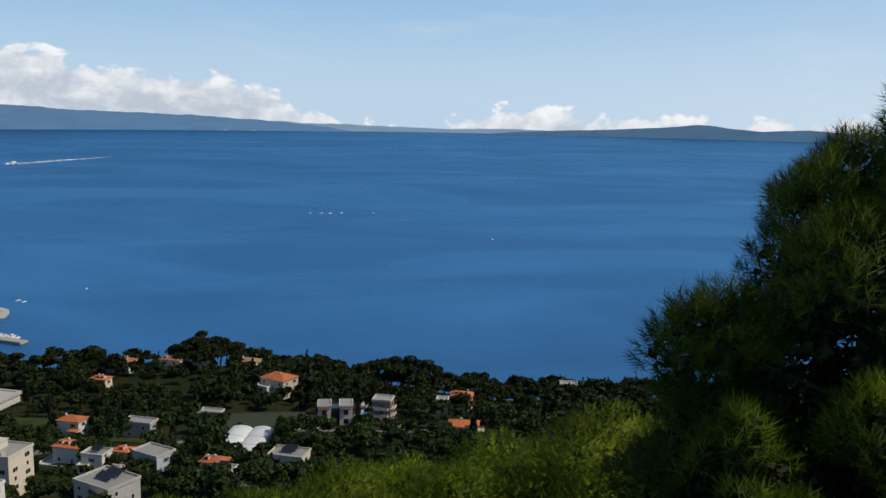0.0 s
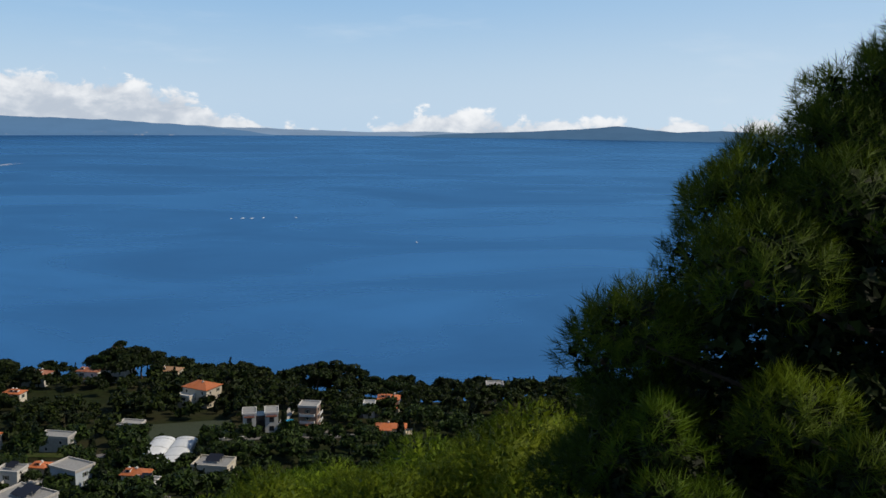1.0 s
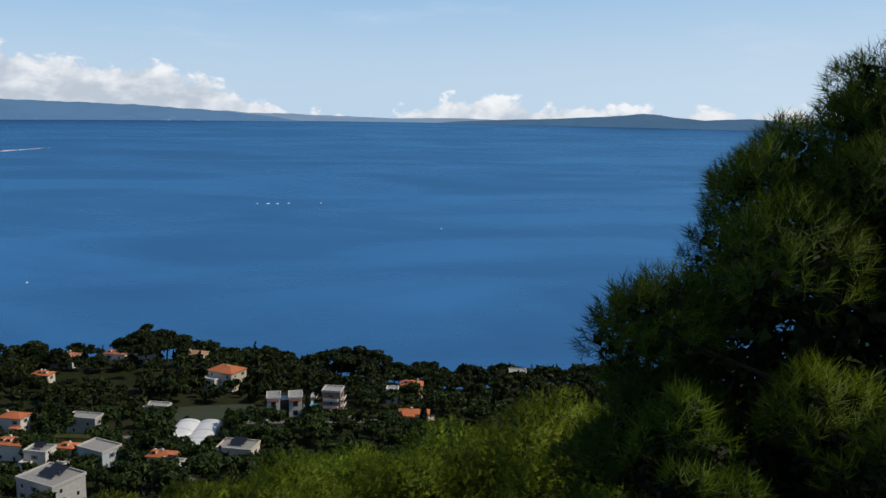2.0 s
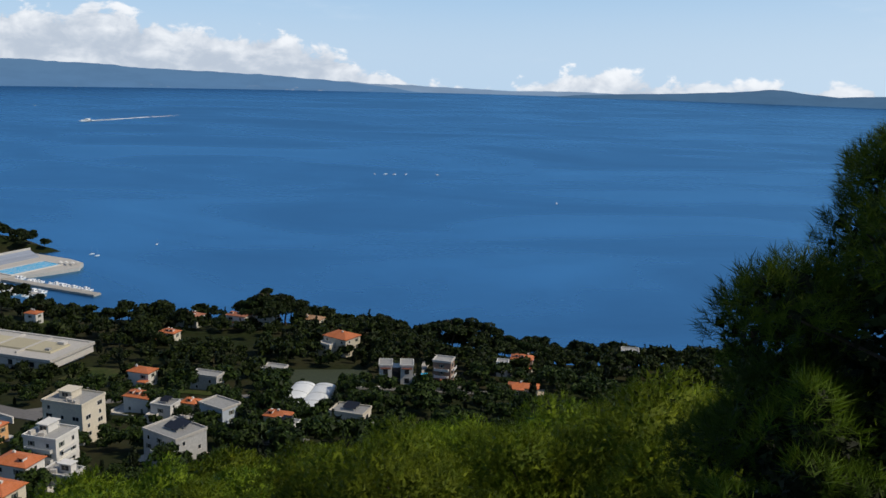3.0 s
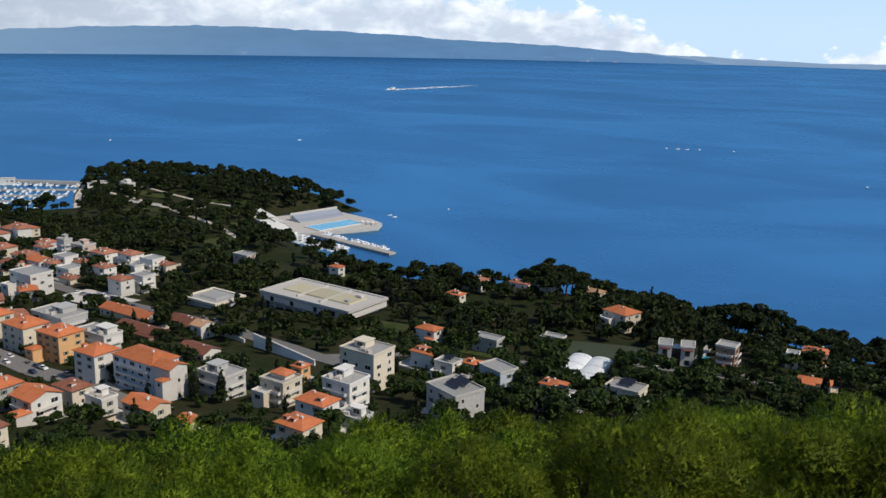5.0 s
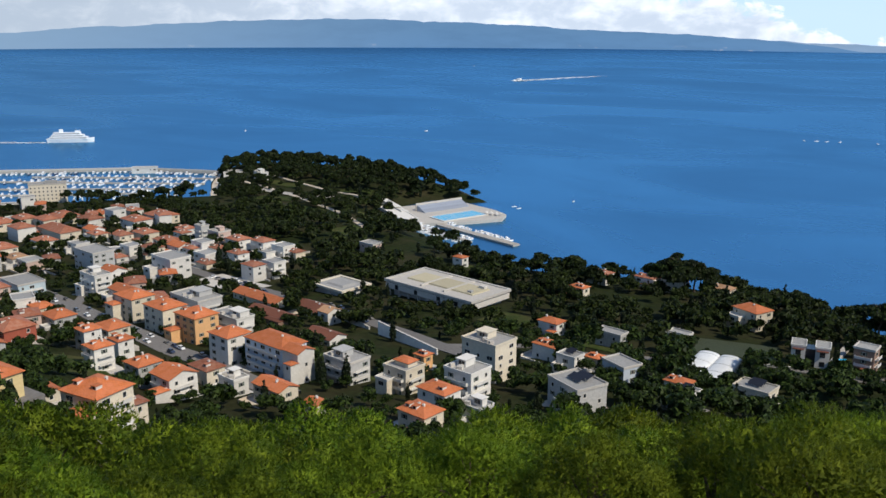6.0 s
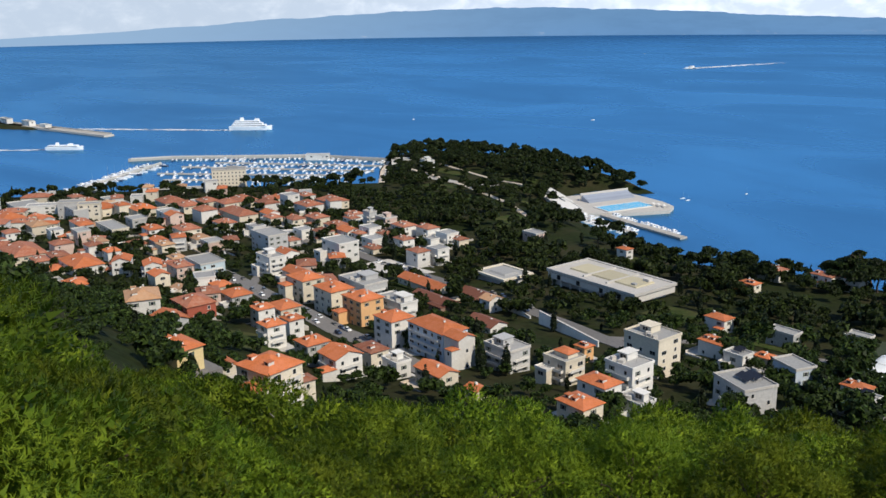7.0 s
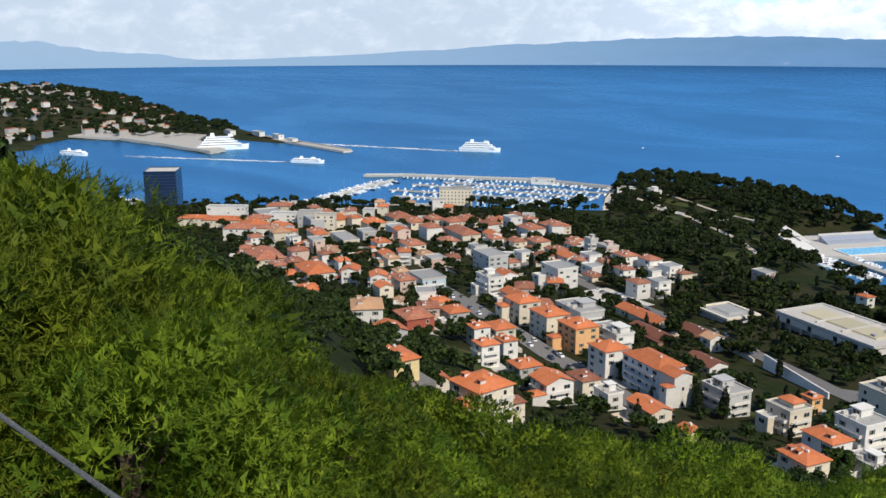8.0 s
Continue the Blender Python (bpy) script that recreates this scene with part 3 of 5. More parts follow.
house(-567, 272, 34.0, 20.4, 2, -12.5, "hip_red", "cream")
house(-552, 290, 11.9, 11.9, 3, -12.5, "hip_red", "pink")
house(-488, 267, 28.3, 17.0, 2, -12.5, "hip_orange", "white")
house(-433, 233, 14.6, 10.2, 1, -12.5, "hip_orange", "white")
house(-449, 230, 7.4, 5.9, 1, -12.5, "flat", "grey")
house(-513, 301, 10.4, 8.3, 2, -12.5, "hip_orange", "white")
house(-491, 297, 9.9, 7.9, 1, -12.5, "gable_tan", "cream")
house(-533, 331, 13.6, 10.9, 1, -12.5, "hip_red", "cream")
house(-502, 332, 10.8, 8.6, 2, -12.5, "hip_tan", "cream")
house(-454, 307, 9.8, 7.9, 2, -12.5, "hip_tan", "cream")
house(-412, 267, 10.1, 8.0, 2, -12.5, "gable_orange", "cream")
house(-296, 184, 14.5, 11.6, 3, -30, "hip_tan", "white")
house(-382, 259, 8.3, 6.7, 1, -12.5, "gable_tan", "cream")
house(-319, 222, 15.8, 12.6, 2, -12.5, "hip_red", "red")
house(-263, 173, 10.8, 8.7, 2, -12.5, "gable_orange", "grey")
house(-195, 130, 10.7, 7.5, 2, -5, "hip_orange", "yellow")
house(-211, 155, 5.9, 5.0, 1, -12.5, "gable_orange", "cream")
house(-183, 149, 12.8, 11.6, 4, 0, "hip_orange", "cream")
house(-196, 172, 5.0, 5.0, 3, -12.5, "hip_red", "cream")
house(-522, 363, 16.8, 13.5, 3, -12.5, "hip_red", "cream")
house(-500, 357, 12.8, 10.3, 2, -12.5, "hip_tan", "white")
# blue here is a white wall tinted as if in shade
house(-420, 302, 20.5, 14.3, 3, -12.5, "flat", "blue")
house(-592, 350, 34.0, 11.9, 2, -12.5, "flat", "cream")
house(-602, 376, 14.1, 11.3, 2, -12.5, "flat", "grey")
house(-634, 402, 20.3, 16.2, 2, -12.5, "hip_orange", "cream")
house(-603, 404, 15.3, 12.3, 2, -12.5, "flat", "white")
house(-672, 368, 34.0, 13.6, 3, -12.5, "flat", "grey")
house(-667, 388, 21.4, 17.1, 2, -12.5, "hip_orange", "cream")
house(-693, 326, 23.5, 18.8, 2, -12.5, "hip_orange", "white")
house(-648, 325, 17.5, 14.0, 2, -12.5, "hip_tan", "cream")
house(-629, 347, 14.7, 11.8, 2, -12.5, "hip_red", "white")
house(-379, 281, 10.4, 8.3, 1, -12.5, "hip_orange", "cream")
house(-341, 261, 12.7, 10.2, 2, -12.5, "hip_orange", "grey")
house(-293, 237, 7.5, 7.5, 3, -12.5, "hip_orange", "white")
house(-297, 252, 12.1, 9.7, 3, -12, "hip_orange", "cream")
house(-266, 219, 7.8, 7.8, 3, -12, "hip_orange", "white")
house(-276, 238, 7.3, 6.6, 3, -12, "hip_orange", "white")
house(-247, 222, 9.4, 9.4, 3, -12, "hip_orange", "grey")
house(-229, 219, 11.2, 11.2, 3, -12, "gable_orange", "white")
house(-448, 372, 22.6, 13.6, 4, -12.5, "flat", "grey")
house(-393, 326, 15.4, 9.3, 4, -12.5, "flat_balcony", "white")
house(-395, 382, 19.5, 13.7, 4, -12.5, "flat", "white")
house(-553, 431, 34.0, 15.3, 2, -12.5, "hip_red", "cream")
house(-572, 415, 16.1, 12.9, 3, -12.5, "hip_red", "white")
house(-529, 400, 15.1, 12.0, 2, -12.5, "hip_red", "white")
house(-514, 431, 12.0, 9.6, 2, -12.5, "hip_red", "cream")
house(-496, 436, 13.1, 10.5, 2, -12.5, "hip_red", "cream")
house(-487, 449, 15.1, 12.1, 2, -12.5, "hip_red", "cream")
house(-530, 481, 19.2, 15.4, 2, -12.5, "hip_red", "white")
house(-527, 503, 21.6, 17.3, 2, -12.5, "hip_red", "cream")
house(-454, 437, 15.5, 12.4, 2, -12.5, "hip_red", "cream")
house(-434, 428, 13.1, 10.5, 2, -12.5, "gable_orange", "white")
house(-446, 416, 12.6, 10.1, 2, -12.5, "hip_red", "cream")
house(-461, 412, 11.0, 8.8, 2, -12.5, "flat", "white")
house(-454, 395, 10.1, 8.1, 1, -12.5, "hip_red", "white")
house(-418, 432, 11.6, 9.3, 3, -12.5, "flat", "white")
house(-402, 418, 12.4, 9.9, 2, -12.5, "flat", "white")
house(-393, 409, 11.0, 8.8, 1, -12.5, "hip_red", "cream")
house(-445, 460, 7.8, 6.2, 4, -12.5, "flat_balcony", "grey")
house(-422, 452, 11.8, 9.5, 4, -12.5, "flat_balcony", "pink")
house(-405, 451, 14.0, 11.2, 3, -12.5, "hip_red", "white")
house(-387, 454, 12.5, 10.0, 3, -12.5, "hip_red", "white")
house(-377, 419, 10.8, 8.6, 3, -12.5, "hip_red", "white")
house(-348, 399, 11.2, 9.0, 3, -12.5, "hip_red", "white")
house(-342, 410, 10.7, 8.6, 3, -12.5, "flat", "white")
house(-365, 447, 11.5, 9.2, 3, -12.5, "flat", "white")
house(-357, 449, 9.7, 7.8, 2, -12.5, "hip_red", "cream")
house(-371, 438, 8.6, 6.9, 2, -12.5, "flat", "white")
house(-320, 324, 23.2, 13.9, 3, -12, "flat_clutter", "grey")
house(-336, 300, 15.2, 12.1, 4, -12, "hip_orange", "cream")
house(-310, 294, 15.7, 12.5, 4, -12, "hip_orange", "cream")
house(-284, 287, 15.1, 12.1, 4, -12, "hip_orange", "orange")
house(-276, 301, 18.8, 9.4, 3, -12, "flat_clutter", "white")
house(-246, 266, 12.3, 11.1, 4, -12, "hip_orange", "white")
house(-222, 265, 22.1, 12.2, 4, -12, "hip_orange", "shade_tinted_white")
house(-204, 256, 8.7, 7.8, 4, -12, "gable_orange", "white")
house(-235, 241, 11.4, 8.0, 2, -12, "hip_red", "cream")
house(-213, 231, 8.9, 6.2, 2, -12, "flat_clutter", "white")
house(-191, 227, 13.5, 8.1, 2, -12, "gable_orange", "cream")
house(-171, 223, 5.9, 5.0, 1, -12.5, "gable_orange", "cream")
house(-188, 264, 14.0, 9.8, 3, -12, "flat_clutter", "grey")
house(-161, 260, 10.6, 9.5, 3, -12, "flat_tile", "cream")
house(-172, 292, 5.0, 5.0, 2, -12.5, "hip_orange", "orange")
house(-134, 256, 11.4, 10.3, 4, -12, "flat_balcony", "white")
house(-145, 294, 15.7, 12.6, 5, -12, "flat_clutter", "cream")
house(-134, 237, 11.1, 7.8, 3, -12, "hip_orange", "white")
house(-130, 219, 10.5, 8.4, 2, -12.5, "hip_orange", "cream")
house(-120, 234, 9.4, 6.6, 2, -12, "flat_clutter", "white")
house(-321, 480, 12.0, 8.4, 3, -12.5, "flat", "pink")
house(-260, 486, 7.5, 6.0, 2, -12.5, "hip_orange", "white")
house(-594, 469, 19.3, 15.5, 2, -12.5, "hip_red", "cream")
house(-565, 469, 17.0, 13.6, 2, -12.5, "hip_red", "white")
house(-594, 453, 16.0, 12.8, 2, -12.5, "hip_red", "cream")
house(-614, 430, 18.1, 14.5, 2, -12.5, "hip_red", "cream")
house(-561, 489, 13.2, 10.5, 3, -12.5, "flat", "white")
house(-563, 508, 13.3, 10.7, 2, -12.5, "hip_red", "white")
house(-641, 433, 22.2, 17.8, 2, -12.5, "hip_red", "cream")
house(-463, 460, 10.0, 8.0, 2, -12.5, "hip_red", "white")
house(-663, 401, 17.7, 14.1, 2, -12.5, "flat", "cream")
house(-736, 359, 24.8, 19.9, 2, -12.5, "flat", "white")
house(-498, 402, 11.6, 9.3, 2, -12.5, "flat", "white")
house(-421, 425, 9.2, 7.3, 2, -12.5, "hip_red", "white")
house(-614, 449, 16.5, 13.2, 2, -12.5, "hip_red", "cream")
house(-406, 434, 10.2, 8.2, 2, -12.5, "hip_red", "cream")
house(-152, 371, 10.0, 7.0, 2, -12.5, "hip_orange", "white")
house(-137, 332, 10.6, 7.4, 2, -12.5, "hip_orange", "white")
house(-123, 320, 8.3, 6.6, 2, -12.5, "flat_solar", "white")
house(-122, 365, 12.3, 6.2, 2, -12.5, "flat", "grey")
house(-118, 334, 6.4, 5.2, 1, -12.5, "hip_orange", "cream")
house(-99, 309, 11.9, 8.4, 3, -30, "flat", "shade_tinted_white")
# grey wall colour stands for this house's shaded front
house(-101, 270, 15.2, 12.2, 3, -30, "flat_solar", "grey")
house(-77, 306, 8.5, 5.9, 2, -12.5, "hip_orange", "cream")
house(-71, 291, 8.1, 6.5, 2, -12.5, "flat_solar", "white")
house(-53, 315, 12.5, 8.8, 2, -12.5, "flat_solar", "cream")
house(-78, 437, 14.0, 11.2, 3, -30, "hip_orange", "cream")
house(-147, 496, 11.7, 7.0, 2, -12.5, "hip_red", "white")
house(-133, 499, 11.3, 9.1, 2, -12.5, "hip_red", "white")
house(-173, 492, 12.8, 9.0, 2, -12.5, "hip_red", "white")
house(-169, 449, 8.9, 6.2, 2, -12.5, "hip_orange", "cream")
house(-104, 491, 11.0, 7.7, 2, -12.5, "hip_tan", "cream")
house(-24, 379, 7.7, 7.0, 4, -10, "flat", "brick")
house(-24, 375, 6.2, 5.0, 1, -10, "hip_orange", "cream")
house(10, 418, 9.7, 6.8, 2, -5, "hip_orange", "cream")
house(1, 406, 5.0, 5.0, 2, -5, "flat", "white")
house(10, 376, 12.2, 6.1, 1, -5, "hip_orange", "cream")
house(61, 431, 7.9, 6.3, 3, -5, "flat", "grey")
house(-100, 393, 9.6, 5.0, 1, -12.5, "flat", "grey")
house(-727, 314, 31.7, 12.7, 2, 50, "hip_orange", "cream")
house(-669, 301, 21.9, 15.3, 3, 50, "hip_red", "white")
house(-669, 324, 16.0, 11.2, 2, 50, "hip_red", "white")
house(-644, 331, 12.6, 8.8, 2, 50, "hip_orange", "cream")
house(-751, 299, 27.7, 11.1, 2, 50, "hip_orange", "cream")
house(-699, 332, 18.7, 11.2, 3, 50, "hip_red", "cream")
house(-751, 328, 34.0, 10.2, 4, 50, "flat", "white")
house(-761, 384, 24.0, 12.0, 2, 50, "hip_red", "cream")
house(-679, 369, 19.0, 11.4, 4, 50, "flat", "grey")
house(-658, 372, 16.1, 9.7, 4, 50, "flat", "cream")
house(-702, 357, 22.2, 11.1, 3, 50, "flat", "white")
house(-307, 357, 34.0, 10.2, 1, -12, "gable_orange", "cream")
house(-269, 352, 17.9, 9.0, 1, -12, "gable_brown", "cream")
house(-250, 338, 6.8, 8.2, 2, -12, "gable_tan", "white")
house(-279, 332, 27.1, 8.1, 1, -12, "gable_brown", "brick")
house(-231, 309, 16.0, 9.6, 1, -12, "gable_brown", "white")


# ---- roads, gardens and walls ----
def strip(name, label, path, width, mat, lift=0.35, category="road", blocks=True):
    """A made surface laid along a line, with an edge of its own thickness."""
    s = Shape()
    pts = []
    for (ax, ay), (bx, by) in zip(path, path[1:]):
        k = max(1, int(math.hypot(bx - ax, by - ay) / 4))
        pts += [(ax + (bx - ax) * i / k, ay + (by - ay) * i / k) for i in range(k)]
    pts.append(path[-1])
    for i, (x, y) in enumerate(pts):
        (ax, ay), (bx, by) = pts[max(0, i - 1)], pts[min(len(pts) - 1, i + 1)]
        ln = math.hypot(bx - ax, by - ay)
        nx, ny = -(by - ay) / ln * width / 2, (bx - ax) / ln * width / 2
        z = max(ground_height(x, y), ground_height(x + nx, y + ny), ground_height(x - nx, y - ny)) + lift
        s.v += [(x + nx, y + ny, z - 3), (x + nx, y + ny, z), (x - nx, y - ny, z), (x - nx, y - ny, z - 3)]
        if blocks:
            FOOTPRINTS.append((x, y, width / 2 + (2.4 if category == "road" else 0.5)))
    s.f = [(i * 4 + k, i * 4 + k + 1, i * 4 + k + 5, i * 4 + k + 4) for i in range(len(pts) - 1) for k in range(3)]
    return tagged(new(name, s.mesh(name, mat)), label, category, "", "structure")


def patch(name, label, x, y, w, d, turn, mat, lift=0.3, blocks=True, category="ground"):
    """A piece of tended ground laid over the slope."""
    s, m = Shape(), pose(x, y, 0, 0, 0, turn)
    nx, ny = max(2, int(w / 3)), max(2, int(d / 3))
    for j in range(ny + 1):
        for i in range(nx + 1):
            q = m @ Vector((w * (i / nx - 0.5), d * (j / ny - 0.5), 0))
            s.v.append((q.x, q.y, ground_height(q.x, q.y) + lift))
    s.f = [(j * (nx + 1) + i, j * (nx + 1) + i + 1, (j + 1) * (nx + 1) + i + 1, (j + 1) * (nx + 1) + i) for j in range(ny) for i in range(nx)]
    if blocks:
        FOOTPRINTS.append((x, y, min(w, d) / 2))
        for u in (-0.3, 0.3):
            q = m @ Vector((u * w if w > d else 0, u * d if d >= w else 0, 0))
            FOOTPRINTS.append((q.x, q.y, min(w, d) / 2))
    return tagged(new(name, s.mesh(name, mat)), label, category, "", "structure")


strip("road", "grey asphalt town road beside the museum", [(-420, 405), (-354, 387), (-309, 374), (-262, 360), (-204, 335), (-184, 325), (-150, 312)], 8, ASPHALT)
strip("road", "pale asphalt main street between apartment houses", [(-480, 332), (-410, 309), (-376, 297), (-347, 287), (-300, 273), (-260, 262), (-223, 248), (-193, 236)], 10, ASPHALT)
strip("road", "narrow grey lane climbing between houses", [(-376, 297), (-420, 345), (-450, 400), (-470, 450)], 5, ASPHALT)
strip("road", "narrow grey lane along the gardens", [(-184, 325), (-150, 345), (-120, 345), (-60, 372), (0, 372)], 4, ASPHALT)
strip("path", "straight pale path between hedges to the shore", [(-37, 392), (-33, 450), (-31, 470)], 3.0, STONE, 0.9, "path")
patch("pavement", "pale worn car park by the tiled hall", -352, 384, 46, 22, -12, CONCRETE, 0.55)
patch("lawn", "bright mown lawn beside the museum", -178, 385, 26, 22, -12, LAWN)
patch("lawn", "green lawn below a white house", -126, 362, 32, 12, -12, LAWN)
patch("lawn", "green lawn beside the greenhouse", -98, 350, 12, 10, -12, LAWN)
patch("vegetable_garden", "dark green kitchen garden with low rows", -75, 391, 34, 26, 8, CROPS)
patch("meadow", "dry grassy clearing above the shore", -27, 460, 18, 26, 0, LAWN)
patch("meadow", "green meadow in the shore park", -382, 545, 30, 26, -20, LAWN)
patch("meadow", "sunlit garden plot between the houses", -268, 215, 34, 24, -30, LAWN)
for mx, my, mw, md, mt in ((-470, 600, 40, 22, -20), (-520, 630, 36, 18, 10), (-430, 585, 26, 16, -30), (-560, 690, 46, 14, -15), (-480, 690, 34, 12, 25), (-410, 610, 20, 14, -30)):
    patch("meadow", "sparse grass clearing in the shore park", mx, my, mw, md, mt, LAWN)
strip("path", "pale gravel path through the shore park", [(-380, 560), (-430, 600), (-500, 640), (-560, 668), (-620, 690)], 4, SAND, 0.5, "path")
strip("path", "pale gravel path along the park's edge", [(-440, 670), (-500, 680), (-560, 705), (-600, 720)], 3.5, SAND, 0.5, "path")
patch("path", "pale terraces of the old garden", -545, 655, 50, 9, -10, STONE, 0.6)
patch("path", "pale gravel terrace in the park", -490, 652, 26, 9, 20, STONE, 0.6)


def boundary_wall(x, y, length, height, turn, mat=None):
    z = ground_height(x, y)
    root = thing("boundary_wall", "long white rendered retaining wall below the road", "wall", pose(x, y, z, 0, 0, turn), "retaining walls")
    part("wall", Shape().box(-length / 2, length / 2, -0.3, 0.3, -3, height).mesh("wall", mat or WALLS["white"]), root)
    part("coping", Shape().box(-length / 2, length / 2, -0.45, 0.45, height, height + 0.18).mesh("coping", CONCRETE), root)
    return root


boundary_wall(-198, 322, 44, 4.2, -24)
boundary_wall(-240, 342, 30, 2.6, -24)
for k in range(-4, 5):
    FOOTPRINTS.append((-200 + 5.5 * k, 316 - 2.4 * k, 7.0))
boundary_wall(-50, 372, 30, 1.2, 10)


def garden_walls():
    rnd = random.Random(3)
    for _ in range(34):
        x, y = rnd.uniform(-600, -230), rnd.uniform(170, 470)
        if clear_spot(x, y) and math.hypot(x, y) > 300:
            ob = boundary_wall(x, y, rnd.uniform(8, 20), rnd.uniform(0.8, 1.6), rnd.choice((-12, 78, -30, 60)), CONCRETE)
            tagged(ob, "low weathered concrete garden wall between houses")


def clear_spot(x, y, room=3.0):
    for a, b, r in FOOTPRINTS:
        if abs(x - a) < r + room and abs(y - b) < r + room:
            if (x - a) ** 2 + (y - b) ** 2 < (r + room) ** 2:
                return False
    return True


# ---- the museum and other landmarks ----
def museum():
    x, y, turn = -228.0, 411.0, -13.3
    z = ground_height(x, y) + 0.2
    root = thing("museum", "long low white museum with yellow roof lights and overhanging upper storey", "museum", pose(x, y, z, 0, 0, turn))
    part("wall", Shape().box(-27, 27, -12, 12, -6, 3.0).mesh("wall", WALLS["grey"]), root, "recessed grey ground floor")
    part("gallery_wall", Shape().box(-30, 30, -15, 15, 3.0, 6.0).mesh("gallery_wall", CONCRETE), root, "overhanging white concrete band")
    part("shadow_gap", Shape().box(-29.6, 29.6, -14.6, 14.6, 6.0, 6.5).mesh("shadow_gap", GLASS), root, "dark glass strip set back under the roof")
    part("roof", flat_roof(60.8, 30.8, 0.2, 1.5, 1.0, 1.4).mesh("roof", CONCRETE, CONCRETE), root, "flat roof with a broad white rim", pose(0, 0, 6.5))
    for k in range(3):
        part("roof_light", Shape().box(-7.2, 7.2, -7.0, 7.0, 0, 0.7, 0, 0.95).mesh("roof_light", YELLOW_GRAVEL), root, "pale yellow roof light", pose(-15.5 + 15.8 * k, 0.5, 7.5))
    for k in range(2):
        part("roof_beam", Shape().box(-0.5, 0.5, -12, 12, 0, 0.9).mesh("roof_beam", CONCRETE), root, "", pose(-7.6 + 15.8 * k, 0.5, 7.5))
    part("roof_plant", Shape().box(-1.8, 1.8, -1.5, 1.5, 0, 2.0).mesh("roof_plant", CONCRETE), root, "", pose(20, 6, 7.5))
    part("roof_plant", Shape().box(-1.2, 1.2, -1.0, 1.0, 0, 1.6).mesh("roof_plant", ROOFING), root, "", pose(20, -4, 7.5))
    for px in (-22, -8, 8, 20):
        part("window", Shape().box(-1.2, 1.2, -0.08, 0.1, 0, 2.4).mesh("window", GLASS), root, "", pose(px, -15, 3.3))
    for k in range(9):
        part("pillar", Shape().box(-0.4, 0.4, -0.4, 0.4, -6, 3.0).mesh("pillar", CONCRETE), root, "", pose(-28 + 7 * k, -14.2, 0))
    for a in range(-2, 3):
        FOOTPRINTS.append((x + a * 12 * math.cos(radians(turn)), y + a * 12 * math.sin(radians(turn)), 18))
    x, y = -286.0, 398.0
    root = thing("annex", "low pale annex with a broad flat rim roof", "building", pose(x, y, ground_height(x, y), 0, 0, turn))
    part("wall", Shape().box(-11, 11, -9, 9, -4, 3.6).mesh("wall", WALLS["grey"]), root)
    part("roof", flat_roof(25, 21, 0.2, 1.2, 0.6, 1.6).mesh("roof", WALLS["cream"], ROOFING), root, "", pose(0, 0, 3.6))
    part("roof_light", Shape().box(-7, 7, -5, 5, 0, 0.9, 0, 0.8).mesh("roof_light", ROOFING), root, "dark roof light", pose(0, 0, 4.2))
    FOOTPRINTS.append((x, y, 15))


museum()


def greenhouse():
    root = thing("greenhouse", "white film greenhouse with two round barrel vaults", "greenhouse", pose(-77, 348, ground_height(-77, 348), 0, 0, -4), "")
    for k in range(2):
        s = Shape()
        for yy in (-16, -6, 6, 16):
            s.v += [(4.4 * math.cos(math.pi * a / 10), yy, 1.5 + 1.5 * math.sin(math.pi * a / 10)) for a in range(11)]
        s.f = [(j * 11 + i, j * 11 + i + 1, (j + 1) * 11 + i + 1, (j + 1) * 11 + i) for j in range(3) for i in range(10)] + [tuple(range(11)), tuple(range(43, 32, -1))]
        part("vault", s.mesh("vault", FILM), root, "", pose(-4.45 + 8.9 * k, 0, 0))
        part("side_wall", Shape().box(-4.4, 4.4, -15.9, 15.9, -4.5, 1.5).mesh("side_wall", FILM), root, "", pose(-4.45 + 8.9 * k, 0, 0))
        for j in range(4):
            hoop = [(4.45 * math.cos(math.pi * a / 10), 0, 1.5 + 1.55 * math.sin(math.pi * a / 10)) for a in range(11)]
            part("hoop", Shape().tube(hoop, [0.06] * 11, 4).mesh("hoop", METAL), root, "", pose(-4.45 + 8.9 * k, -13.5 + 9.0 * j, 0))
    FOOTPRINTS.append((-77, 340, 12))
    FOOTPRINTS.append((-77, 355, 12))


